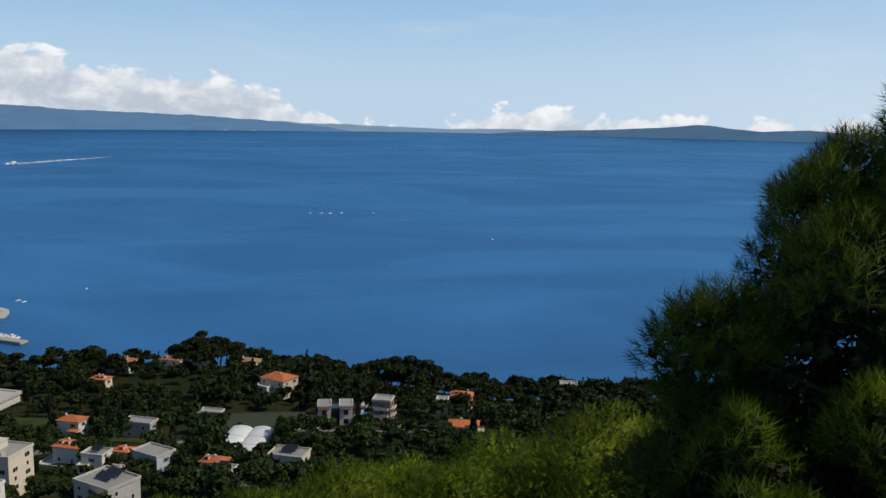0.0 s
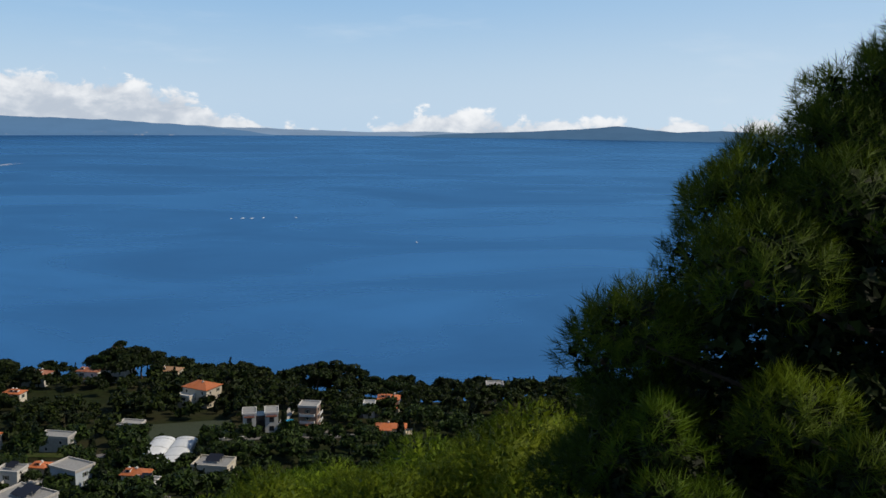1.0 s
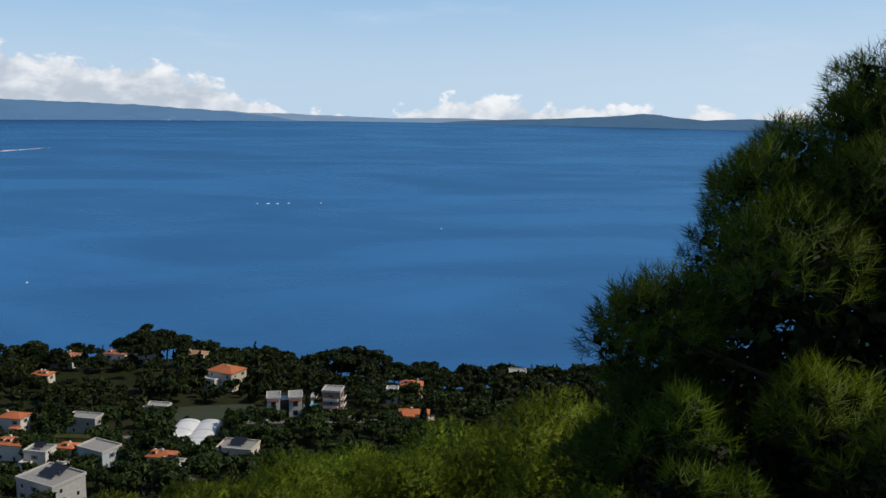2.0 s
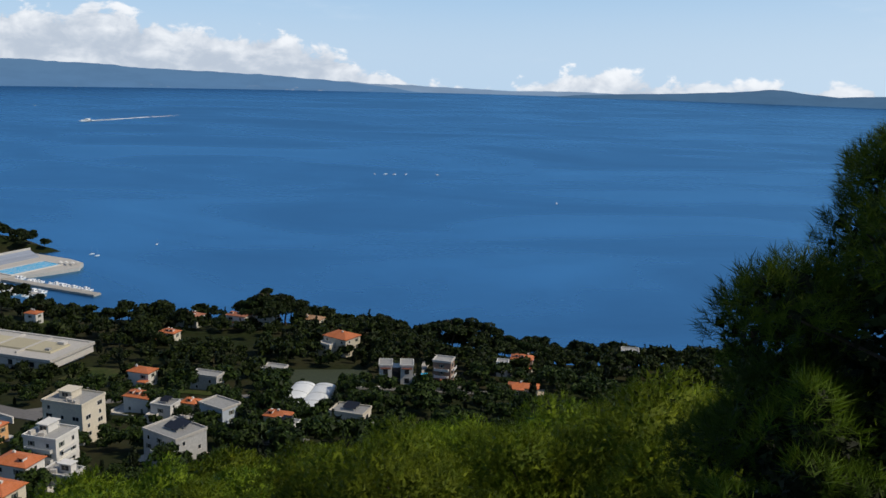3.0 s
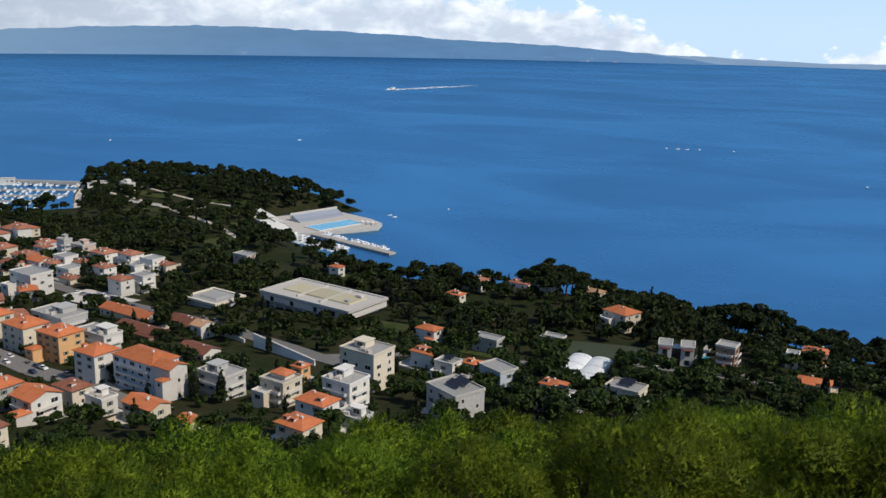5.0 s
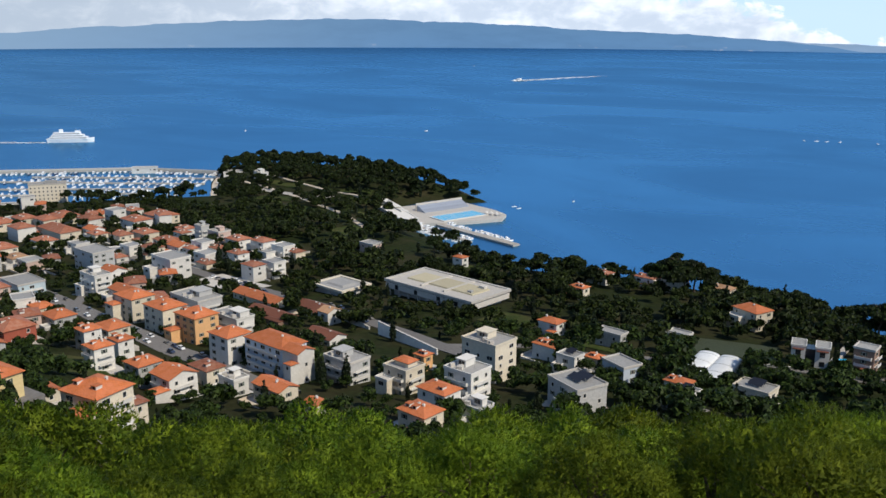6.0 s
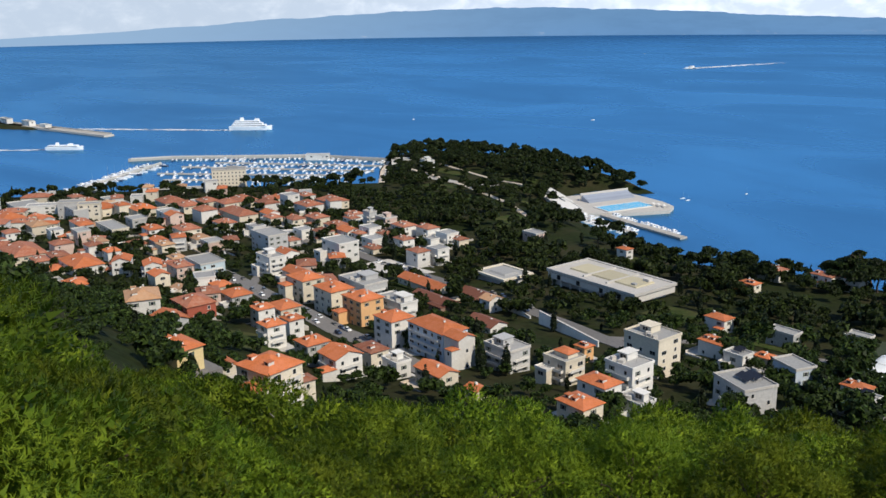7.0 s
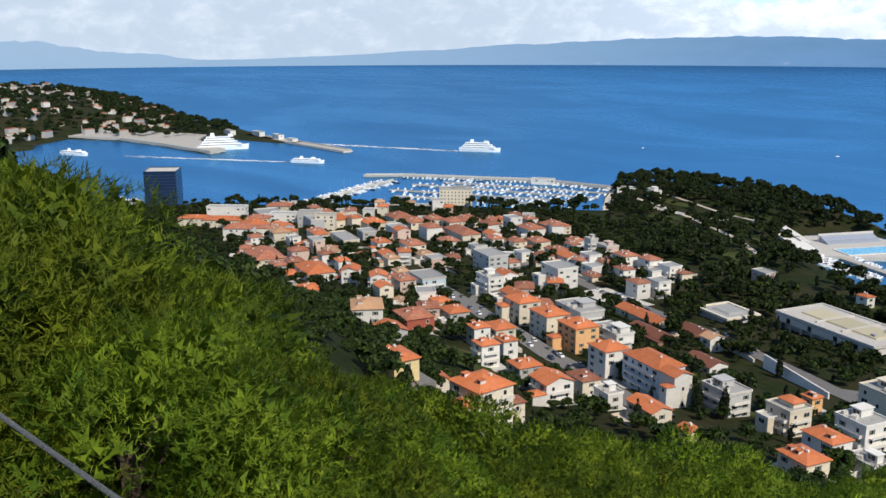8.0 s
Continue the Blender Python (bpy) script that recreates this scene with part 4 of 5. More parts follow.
def modern_villa():
    root = thing("villa", "modern white villa of two cubes with dark glass and blue terrace", "house", pose(-45, 386, ground_height(-45, 386), 0, 0, 6), "")
    for sx in (-1, 1):
        part("wall", Shape().box(-2.7, 2.7, -4, 4, -3, 8.6).mesh("wall", WALLS["white"]), root, "", pose(sx * 4.6, 0, 0))
        part("roof", flat_roof(5.6, 8.2, 0.2, 0.7, 0.2, 0.3).mesh("roof", WALLS["white"], ROOFING), root, "", pose(sx * 4.6, 0, 8.6))
        for lv in (1.0, 4.9):
            part("window", Shape().box(-1.0, 1.0, -0.06, 0.1, 0, 2.1).mesh("window", GLASS), root, "", pose(sx * 4.6, -4, lv))
        part("awning", Shape().box(-2.2, 2.2, -1.6, 0, 0, 0.25).mesh("awning", TILES["brown"]), root, "", pose(sx * 4.6, -3.9, 7.6))
    part("glass_link", Shape().box(-1.9, 1.9, -2.5, 3.5, -3, 7.4).mesh("glass_link", PANEL), root, "dark glazed stair hall")
    part("terrace", Shape().box(-12, 9, -12, -4.1, -4, -0.1).mesh("terrace", STONE), root, "pale stone terrace")
    part("pool", Shape().box(-11, -6.5, -11, -5.5, -0.2, 0.0).mesh("pool", POOLWATER), root, "small blue garden pool")
    part("pool", Shape().box(10.2, 14.0, -3, 13, -3.0, -0.2).mesh("pool", POOLWATER), root, "long pale blue pool beside the house")
    FOOTPRINTS.append((-45, 386, 14))
    FOOTPRINTS.append((-36, 392, 8))


greenhouse()
modern_villa()


def cube_tower():
    x, y = -880.0, 320.0
    root = thing("office_block", "cube-shaped office block clad in navy blue glass", "building", pose(x, y, 2.0, 0, 0, 58), "")
    part("glass_wall", Shape().box(-15, 15, -15, 15, -3, 36).mesh("glass_wall", NAVYGLASS), root)
    for k in range(1, 12):
        part("floor_band", Shape().box(-15.12, 15.12, -15.12, 15.12, 0, 0.35).mesh("floor_band", BOATDARK), root, "", pose(0, 0, 3.0 * k))
    part("roof", flat_roof(30, 30, 0.2, 1.0, 0.3, 0.5).mesh("roof", NAVYGLASS, CONCRETE), root, "pale flat roof", pose(0, 0, 36))
    FOOTPRINTS.append((x, y, 24))


def hotel_tower():
    x, y = -688.0, 529.0
    root = thing("hotel", "pale concrete slab hotel with rows of small windows", "building", pose(x, y, 3.0, 0, 0, 48), "")
    part("wall", Shape().box(-15, 15, -6, 6, -3, 21).mesh("wall", WALLS["cream"]), root)
    part("roof", flat_roof(30, 12, 0.3, 1.0, 0.3, 0.4).mesh("roof", CONCRETE, ROOFING), root, "", pose(0, 0, 21))
    part("roof_plant", Shape().box(-5, 5, -2, 2, 0, 2.4).mesh("roof_plant", ROOFING), root, "", pose(3, 0, 21.3))
    for lv in range(6):
        for k in range(9):
            part("window", WINDOW, root, "", pose(-13.2 + 3.3 * k, -6, 1.6 + 3.2 * lv))
    FOOTPRINTS.append((x, y, 18))


cube_tower()
hotel_tower()


# ---- swimming pool on the shore and its piers ----
def prism(points, z0, z1, mat, name):
    n = len(points)
    s = Shape().add([(x, y, z0) for x, y in points] + [(x, y, z1) for x, y in points], [tuple(range(n))[::-1], tuple(range(n, 2 * n))] + [(i, (i + 1) % n, n + (i + 1) % n, n + i) for i in range(n)])
    me = s.mesh(name, mat)
    bm = bmesh.new()
    bm.from_mesh(me)
    bmesh.ops.recalc_face_normals(bm, faces=bm.faces)
    bm.to_mesh(me)
    bm.free()
    return me


SEATS = material("blue_grey_seats", (0.36, 0.40, 0.48), 0.7, 0.12, 1.2)


def pool_complex():
    root = thing("swimming_pool", "open-air sea pool with blue water on a pale stone platform", "swimming pool", pose(0, 0, 0), "")
    part("platform", prism([(-440, 668), (-400, 738), (-350, 718), (-334, 706), (-330, 690), (-344, 672), (-360, 655), (-394, 628)], -6, 2.6, CONCRETE, "platform"), root, "pale stone platform above the sea")
    bath = pose(-366, 680, 2.6, 0, 0, 66)
    rim = part("pool_rim", flat_roof(47, 21.5, 0.0, 0.7, 0.25, 1.2).mesh("pool_rim", WALLS["white"], POOLWATER), root, "white rim", bath)
    part("pool_water", Shape().box(-22.2, 22.2, -9.4, 9.4, 0.3, 0.5).mesh("pool_water", POOLWATER), root, "clear turquoise water", bath)
    for k in range(7):
        part("lane_rope", Shape().box(-22, 22, -0.07, 0.07, 0.5, 0.56).mesh("lane_rope", WALLS["white"]), root, "", bath @ pose(0, -7.2 + 2.4 * k, 0))
    stand_m = pose(-392, 700, 2.6, 0, 0, 66)
    for k in range(8):
        part("step", Shape().box(-24, 24, -0.7, 0.7, 0, 0.9 + 0.55 * k).mesh("step", SEATS), root, "blue-grey seating tier", stand_m @ pose(0, -5 + 1.4 * k, 0))
    part("back_wall", Shape().box(-25, 25, -0.4, 0.4, 0, 6.4).mesh("back_wall", CONCRETE), root, "pale back wall of the stand", stand_m @ pose(0, 6.2, 0))
    part("entrance_building", Shape().box(-28, 28, -7, 7, -2, 5.0).mesh("entrance_building", WALLS["white"]), root, "long white changing rooms", pose(-404, 645, 2.6, 0, 0, -38))
    part("roof", flat_roof(56, 14, 0.4, 0.8, 0.3, 0.5).mesh("roof", WALLS["white"], WALLS["white"]), root, "", pose(-404, 645, 7.6, 0, 0, -38))
    part("canopy", Shape().box(-30, 14, -3, 3, 0, 0.5).mesh("canopy", WALLS["white"]), root, "white canopy roof", pose(-424, 668, 9.0, 0, 0, -38))
    for k in range(8):
        part("pillar", Shape().box(-0.3, 0.3, -0.3, 0.3, -1, 6.4).mesh("pillar", WALLS["white"]), root, "", pose(-424, 668, 2.6, 0, 0, -38) @ pose(-28 + 5.5 * k, -2.5, 0))
    for k in range(3):
        part("terrace_deck", Shape().box(-26, 26, -3.4, 3.4, -2, 2.6 + 1.5 * k).box(-26, 26, -3.4, -3.2, 2.6 + 1.5 * k, 3.5 + 1.5 * k).mesh("terrace_deck", WALLS["white"]), root, "white stepped sun terrace", pose(-413 - 4.2 * k, 656 + 5.4 * k, 2.6, 0, 0, -38))
    for k in range(12):
        part("window", WIDE_WINDOW, root, "", pose(-404, 645, 2.6, 0, 0, -38) @ pose(-25 + 4.5 * k, -7, 1.6))
    for k in range(10):
        part("parasol", Shape().tube([(0, 0, 0), (0, 0, 2.1), (0, 0, 2.12), (0, 0, 2.6)], [0.05, 0.05, 1.3, 0.05], 8).mesh("parasol", WALLS["white"]), root, "", pose(-350 + 1.6 * k, 700 - 2.2 * (k % 3), 2.6))


def pier(ax, ay, bx, by, width, label):
    ln, turn = math.hypot(bx - ax, by - ay), math.degrees(math.atan2(by - ay, bx - ax))
    root = thing("pier", label, "pier", pose(ax, ay, 0, 0, 0, turn), "piers")
    part("deck", Shape().box(0, ln, -width / 2, width / 2, -3, 1.4).mesh("deck", STONE), root)
    for k in range(int(ln / 18)):
        for sy in (-1, 1):
            part("bollard", BOLLARD, root, "", pose(4 + 18 * k, sy * (width / 2 - 0.5), 1.4))
    return root


BOLLARD = Shape().tube([(0, 0, 0), (0, 0, 0.7)], [0.25, 0.2], 6).mesh("bollard", METAL)
pool_complex()
pier(-372, 652, -284, 619, 7, "broad stone pier beside the sea pool")
pier(-386, 637, -318, 610, 4, "narrow stone pier with moored boats")


# ---- boats ----
def hull_shape(length, beam, free, sink=0.4):
    """A boat's hull: pointed bow along +x, a flat transom."""
    s = Shape()
    secs = [(-0.5, 0.82, 0.95), (-0.2, 1.0, 0.95), (0.15, 0.95, 1.0), (0.38, 0.55, 1.12), (0.5, 0.03, 1.25)]
    for u, b, h in secs:
        s.v += [(u * length, -b * beam / 2, free * h), (u * length * 0.96, -b * beam * 0.36, -sink), (u * length * 0.96, b * beam * 0.36, -sink), (u * length, b * beam / 2, free * h)]
    s.f = [(i * 4 + k, i * 4 + k + 1, i * 4 + k + 5, i * 4 + k + 4) for i in range(4) for k in range(3)] + [(i * 4 + 3, i * 4, i * 4 + 4, i * 4 + 7) for i in range(4)] + [(3, 2, 1, 0), (16, 17, 18, 19)]
    return s


def sailing_boat(length, mast, dark):
    root = thing("sailing_boat", "moored white sailing yacht with bare mast" if not dark else "moored dark-hulled sailing yacht with bare mast", "boat", pose(0, 0, -400), "boats of the marina")
    part("hull", hull_shape(length, length * 0.3, 1.1).mesh("hull", BOATDARK if dark else BOATWHITE), root)
    part("cabin", Shape().box(-length * 0.12, length * 0.2, -length * 0.08, length * 0.08, 1.0, 1.7, 0, 0.8).mesh("cabin", BOATWHITE), root)
    part("mast", Shape().tube([(length * 0.08, 0, 1.2), (length * 0.08, 0, mast)], [0.07, 0.04], 5).mesh("mast", METAL), root)
    part("boom", Shape().tube([(length * 0.07, 0, 2.6), (-length * 0.32, 0, 2.7)], [0.16, 0.12], 5).mesh("boom", BOATDARK if not dark else BOATWHITE), root, "boom with furled sail")
    return root


def motor_boat(length):
    root = thing("motor_boat", "moored white motor boat with a raised cabin", "boat", pose(0, 0, -400), "boats of the marina")
    part("hull", hull_shape(length, length * 0.33, 1.3).mesh("hull", BOATWHITE), root)
    part("cabin", Shape().box(-length * 0.22, length * 0.16, -length * 0.12, length * 0.12, 1.2, 2.6, 0, 0.78).mesh("cabin", BOATWHITE), root)
    part("windscreen", Shape().box(-length * 0.1, length * 0.145, -length * 0.118, length * 0.118, 1.75, 2.2).mesh("windscreen", GLASS), root)
    part("flybridge", Shape().box(-length * 0.2, length * 0.02, -length * 0.1, length * 0.1, 2.6, 3.2, 0, 0.9).mesh("flybridge", BOATWHITE), root)
    return root


YACHTS = [sailing_boat(12, 17, False), sailing_boat(10, 14, False), sailing_boat(11, 15, True)]
MOTORS = [motor_boat(11), motor_boat(8)]
LARGE = motor_boat(24)
tagged(LARGE, "large white motor yacht at the outer mole")


def moor(line, spacing, out, sail=0.6, seed=1, both=True):
    """Boats side by side, stern to a quay or pontoon."""
    rnd = random.Random(seed)
    for (ax, ay), (bx, by) in zip(line, line[1:]):
        ln, a = math.hypot(bx - ax, by - ay), math.atan2(by - ay, bx - ax)
        for k in range(int(ln / spacing)):
            for side in ((-1, 1) if both else (1,)):
                if rnd.random() < 0.1:
                    continue
                u = (k + 0.5) * spacing
                x, y = ax + u * math.cos(a) - side * out * math.sin(a), ay + u * math.sin(a) + side * out * math.cos(a)
                proto = rnd.choice(YACHTS) if rnd.random() < sail else rnd.choice(MOTORS)
                ob = copy_thing(proto, pose(x + rnd.uniform(-1, 1), y + rnd.uniform(-1, 1), 0.05, 0, 0, math.degrees(a) + side * 90 + rnd.uniform(-9, 9)))
                size = rnd.uniform(0.6, 1.05)
                ob.scale = (size, size, size)


def mole(path, width, top, label):
    root = thing("breakwater", label, "breakwater", pose(0, 0, 0), "moles")
    for (ax, ay), (bx, by) in zip(path, path[1:]):
        ln, turn = math.hypot(bx - ax, by - ay), math.degrees(math.atan2(by - ay, bx - ax))
        part("deck", Shape().box(-width * 0.4, ln + width * 0.4, -width / 2, width / 2, -4, top, 0, 0.97).mesh("deck", STONE), root, "", pose(ax, ay, 0, 0, 0, turn))
        part("parapet", Shape().box(0, ln, -0.6, 0.6, 0, 1.6).mesh("parapet", CONCRETE), root, "", pose(ax, ay, top, 0, 0, turn) @ pose(0, width / 2 - 0.9, 0))
    return root


OUTER = [(-676, 757), (-783, 722), (-909, 622), (-935, 585)]
mole(OUTER, 9, 2.2, "long stone marina breakwater lined with boats")
mole([(-886, 588), (-828, 462)], 7, 1.6, "stone mole crowded with moored yachts")
moor([(-690, 746), (-783, 713), (-905, 616)], 5.5, 8, 0.6, 2, False)
moor([(-884, 584), (-830, 468)], 6.5, 10, 0.5, 3, True)
for k, (a, b) in enumerate((((-672, 722), (-842, 630)), ((-662, 692), (-850, 592)), ((-660, 662), (-836, 552)), ((-672, 628), (-800, 534)))):
    pier(*a, *b, 2.5, "floating pontoon with moored boats")
    moor([a, b], 7.0, 8, 0.62, 10 + k)
moor([(-630, 636), (-690, 580), (-770, 484)], 7.0, -6, 0.3, 31, False)
moor([(-655, 695), (-612, 640)], 4.5, 7, 0.4, 20, False)
moor([(-372, 652), (-292, 622)], 3.6, 7, 0.15, 21, False)
moor([(-386, 637), (-322, 612)], 3.4, 5, 0.1, 22)
for k in range(5):
    copy_thing(LARGE, pose(-826 - 9 * k, 452 + 20 * k, 0.05, 0, 0, 197 + 4 * k))
tagged(new("pavement", prism([(-700, 770), (-648, 775), (-600, 720), (-606, 640), (-650, 690), (-690, 745)], -3, 2.4, SAND, "pavement")), "pale boatyard ground behind the marina", "boatyard", "", "structure")
tagged(new("quay", prism([(-604, 622), (-600, 612), (-668, 555), (-766, 458), (-864, 340), (-930, 262), (-938, 272), (-872, 350), (-774, 469), (-674, 566), (-610, 630)], -4, 1.7, STONE, "quay")), "pale stone quay along the harbour", "quay", "", "structure")
house(-766, 712, 26, 9, 1, 38, "flat", "white", 2.2)
house(-650, 730, 30, 14, 2, 38, "flat", "white", 2.4)
house(-625, 690, 22, 10, 1, 45, "flat", "white", 2.4)
house(-596, 700, 16, 10, 3, -30, "flat_clutter", "white", 8)
house(-800, 432, 60, 9, 1, 50, "flat", "white", 2.0)
house(-728, 505, 55, 8, 1, 47, "flat", "white", 2.0)


def ship(x, y, turn, length, label, decks, name="ferry"):
    root = thing(name, label, "ship", pose(x, y, 0, 0, 0, turn), "ships")
    part("hull", hull_shape(length, length * 0.19, length * 0.085, 1.5).mesh("hull", BOATWHITE), root)
    z = length * 0.08
    for k in range(decks):
        a, b = -0.44 + 0.04 * k, 0.36 - 0.07 * k
        dk = part("deck", Shape().box(a * length, b * length, -length * (0.082 - 0.006 * k), length * (0.082 - 0.006 * k), 0, length * 0.045, 0, 0.97).mesh("deck", BOATWHITE), root, "", pose(0, 0, z))
        part("window_band", Shape().box(a * length + 1, b * length - 0.6, -length * (0.0825 - 0.006 * k), length * (0.0825 - 0.006 * k), length * 0.018, length * 0.03).mesh("window_band", GLASS), dk)
        z += length * 0.045
    part("bridge", Shape().box(0.1 * length, 0.2 * length, -length * 0.07, length * 0.07, 0, length * 0.04, 0, 0.85).mesh("bridge", BOATWHITE), root, "", pose(0, 0, z))
    part("funnel", Shape().box(-0.24 * length, -0.15 * length, -length * 0.03, length * 0.03, 0, length * 0.07, 0, 0.75).mesh("funnel", BOATWHITE), root, "", pose(0, 0, z))
    part("mast", Shape().tube([(0.12 * length, 0, 0), (0.12 * length, 0, length * 0.1)], [0.3, 0.15], 5).mesh("mast", METAL), root, "", pose(0, 0, z))
    return root


def wake(x, y, turn, length, width, end):
    """A trail of foam that widens and breaks up behind a boat."""
    rnd = random.Random(int(length))
    s = Shape()
    for k in range(46):
        u = (k / 46) ** 1.2
        for j in range(3):
            cx, cy = -u * length + rnd.uniform(-1, 1) * length * 0.012, rnd.uniform(-0.5, 0.5) * (width + (end - width) * u)
            r = length * 0.022 * rnd.uniform(0.6, 1.3)
            q = (width + (end - width) * u) * rnd.uniform(0.22, 0.45) * (1 - 0.9 * u)
            s.add([(cx + r * math.cos(a * 1.0472), cy + q * math.sin(a * 1.0472), 0.12 + 0.004 * j) for a in range(6)], [(0, 1, 2, 3, 4, 5)])
    return tagged(new("wake", s.mesh("wake", FOAM)), "white foam wake trailing on the blue sea", "wake", "", "stuff"), pose(x, y, 0, 0, 0, turn)


ship(-1030, 835, 37, 60, "white passenger ferry leaving the harbour", 3)
ship(-1078, 586, 38, 46, "white high-speed catamaran ferry in the harbour", 1, "catamaran")
ship(-1276, 556, 70, 74, "large white car ferry moored at the quay", 4)
ship(-1346, 367, 30, 48, "moored white excursion ship", 1, "excursion_ship")
ship(-925, 300, 40, 40, "white ship behind the office block", 1, "excursion_ship")
for args in ((-1056, 812, 30, 300, 7.0, 14), (-1100, 570, 38, 250, 6.0, 11), (-1012, 2180, 248, 330, 24, 26)):
    ob, m = wake(*args)
    ob.matrix_basis = m
speed = copy_thing(LARGE, pose(-1008, 2188, 0.4, 0, -3, 248))
speed.scale = (1.5, 1.5, 1.8)
tagged(speed, "white speedboat racing ahead of its foam wake")
for x, y in ((-104, 1372), (-150, 1366), (-166, 1361), (-179, 1360), (-195, 1358), (-347, 750), (-340, 745), (-914, 1045), (-310, 800), (60, 1130), (-690, 1180), (-1400, 2700)):
    b = copy_thing(YACHTS[0], pose(x, y, 0.05, 0, 0, 40 + x % 90))
    b.scale = (0.4, 0.4, 0.4) if y < 1000 else (0.6, 0.6, 0.6)
    tagged(b, "small white sailing boat out on the open sea")

# ---- far side of the harbour ----
HEAD = [(-1240, 522), (-1250, 545), (-1380, 560), (-1430, 610), (-1310, 655), (-1290, 668), (-1480, 690), (-1620, 700), (-1780, 690), (-1900, 740), (-2060, 728), (-2150, 760), (-2500, 800), (-3000, 700), (-3000, 100), (-1500, 60), (-1440, 330), (-1500, 350), (-1560, 420), (-1480, 478), (-1376, 503)]


def head_distance(x, y):
    inside, best = False, 1e9
    for (ax, ay), (bx, by) in zip(HEAD, HEAD[1:] + HEAD[:1]):
        if (ay > y) != (by > y) and x < (bx - ax) * (y - ay) / (by - ay) + ax:
            inside = not inside
        dx, dy = bx - ax, by - ay
        u = min(1, max(0, ((x - ax) * dx + (y - ay) * dy) / (dx * dx + dy * dy)))
        best = min(best, math.hypot(ax + u * dx - x, ay + u * dy - y))
    return best if inside else -best


def head_height(x, y):
    d = head_distance(x, y)
    rise = min(1.0, max(0.0, (-1420 - x) / 500))
    return min(3 + 30 * rise, 2.6 + 0.2 * max(0, d - 30) * rise) if d > 0 else max(-6, 2.4 + 0.5 * d)


s = Shape()
xs, ys = np.arange(-3000, -1200, 14), np.arange(60, 830, 12)
s.v = [(x, y, head_height(x, y)) for y in ys for x in xs]
s.f = [(j * len(xs) + i, j * len(xs) + i + 1, (j + 1) * len(xs) + i + 1, (j + 1) * len(xs) + i) for j in range(len(ys) - 1) for i in range(len(xs) - 1)]
s.f = [q for q in s.f if max(s.v[i][2] for i in q) > -5.5]
tagged(new("ground", s.mesh("ground", EARTH)), "harbour quays and town peninsula across the water", "ground", "", "structure")
tagged(new("quay", prism([(-1238, 520), (-1248, 547), (-1382, 562), (-1440, 600), (-1540, 560), (-1600, 470), (-1562, 418), (-1480, 474), (-1376, 499)], -4, 4.6, STONE, "quay")), "wide pale ferry quay across the harbour", "quay", "", "structure")
mole([(-1420, 664), (-1274, 674), (-1142, 682)], 16, 2.6, "long stone harbour breakwater with low sheds")
for x, y, w in ((-1290, 676, 20), (-1330, 672, 26), (-1390, 668, 30), (-1440, 640, 34)):
    house(x, y, w, 9, 1 if w < 25 else 2, -5, "flat", "white", 2.6)


def far_house(w, d, h, tile, wall):
    root = thing("town_house", f"distant {wall} town house with {tile} tiled roof", "house", pose(0, 0, -400), "houses across the harbour")
    part("wall", Shape().box(-w / 2, w / 2, -d / 2, d / 2, -6, h).mesh("wall", WALLS[wall]), root)
    part("roof", hip_roof(w, d, 2.2).mesh("roof", TILES[tile]), root, "", pose(0, 0, h))
    part("window", WIDE_WINDOW, root, "", pose(0, -d / 2, h * 0.5))
    return root


FARS = [far_house(16, 12, 9, "red", "cream"), far_house(22, 13, 13, "tan", "white"), far_house(30, 14, 16, "red", "grey"), far_house(14, 11, 7, "orange", "white")]
rnd = random.Random(8)
made = 0
while made < 240:
    x, y = rnd.uniform(-2500, -1450), rnd.uniform(250, 740)
    if head_distance(x, y) > 26 and not (x > -1560 and y > 500 and rnd.random() < 0.7):
        ob = copy_thing(FARS[rnd.randrange(4)], pose(x, y, head_height(x, y), 0, 0, rnd.uniform(-80, -40)))
        ob.scale = (0.62,) * 3
        made += 1

# ---- more houses between the ones above ----
rnd = random.Random(21)
made = 0
for _ in range(4000):
    x, y = rnd.uniform(-760, -300), rnd.uniform(230, 520)
    r, az = math.hypot(x, y), math.degrees(math.atan2(x, y))
    if 430 < r < 860 and -66 < az < -44 and coast_distance(x, y) > 25 and clear_spot(x, y, 4.5):
        house(round(x), round(y), rnd.uniform(10, 14), rnd.uniform(8, 11), rnd.choice((1, 2, 2, 3)), rnd.choice((-12.5, -12.5, -30, -40)), rnd.choice(("hip_red", "hip_red", "hip_orange", "hip_tan", "flat", "gable_orange")), rnd.choice(("cream", "white", "white", "grey", "pink")))
        made += 1
    if made >= 64:
        break
garden_walls()


# ---- cars ----
def make_car(tone, words):
    root = thing("car", f"{words} car parked along the road", "car", pose(0, 0, -400), "parked cars")
    part("body", Shape().box(-2.1, 2.1, -0.85, 0.85, 0.3, 0.95, 0, 0.96).mesh("body", tone), root)
    part("cabin", Shape().box(-1.3, 0.9, -0.78, 0.78, 0.95, 1.5, 0, 0.78).mesh("cabin", GLASS), root)
    part("roof", Shape().box(-0.95, 0.6, -0.6, 0.6, 1.5, 1.54).mesh("roof", tone), root)
    for sx in (-1.3, 1.3):
        for sy in (-0.8, 0.8):
            part("wheel", WHEEL, root, "", pose(sx, sy, 0.32))
    return root


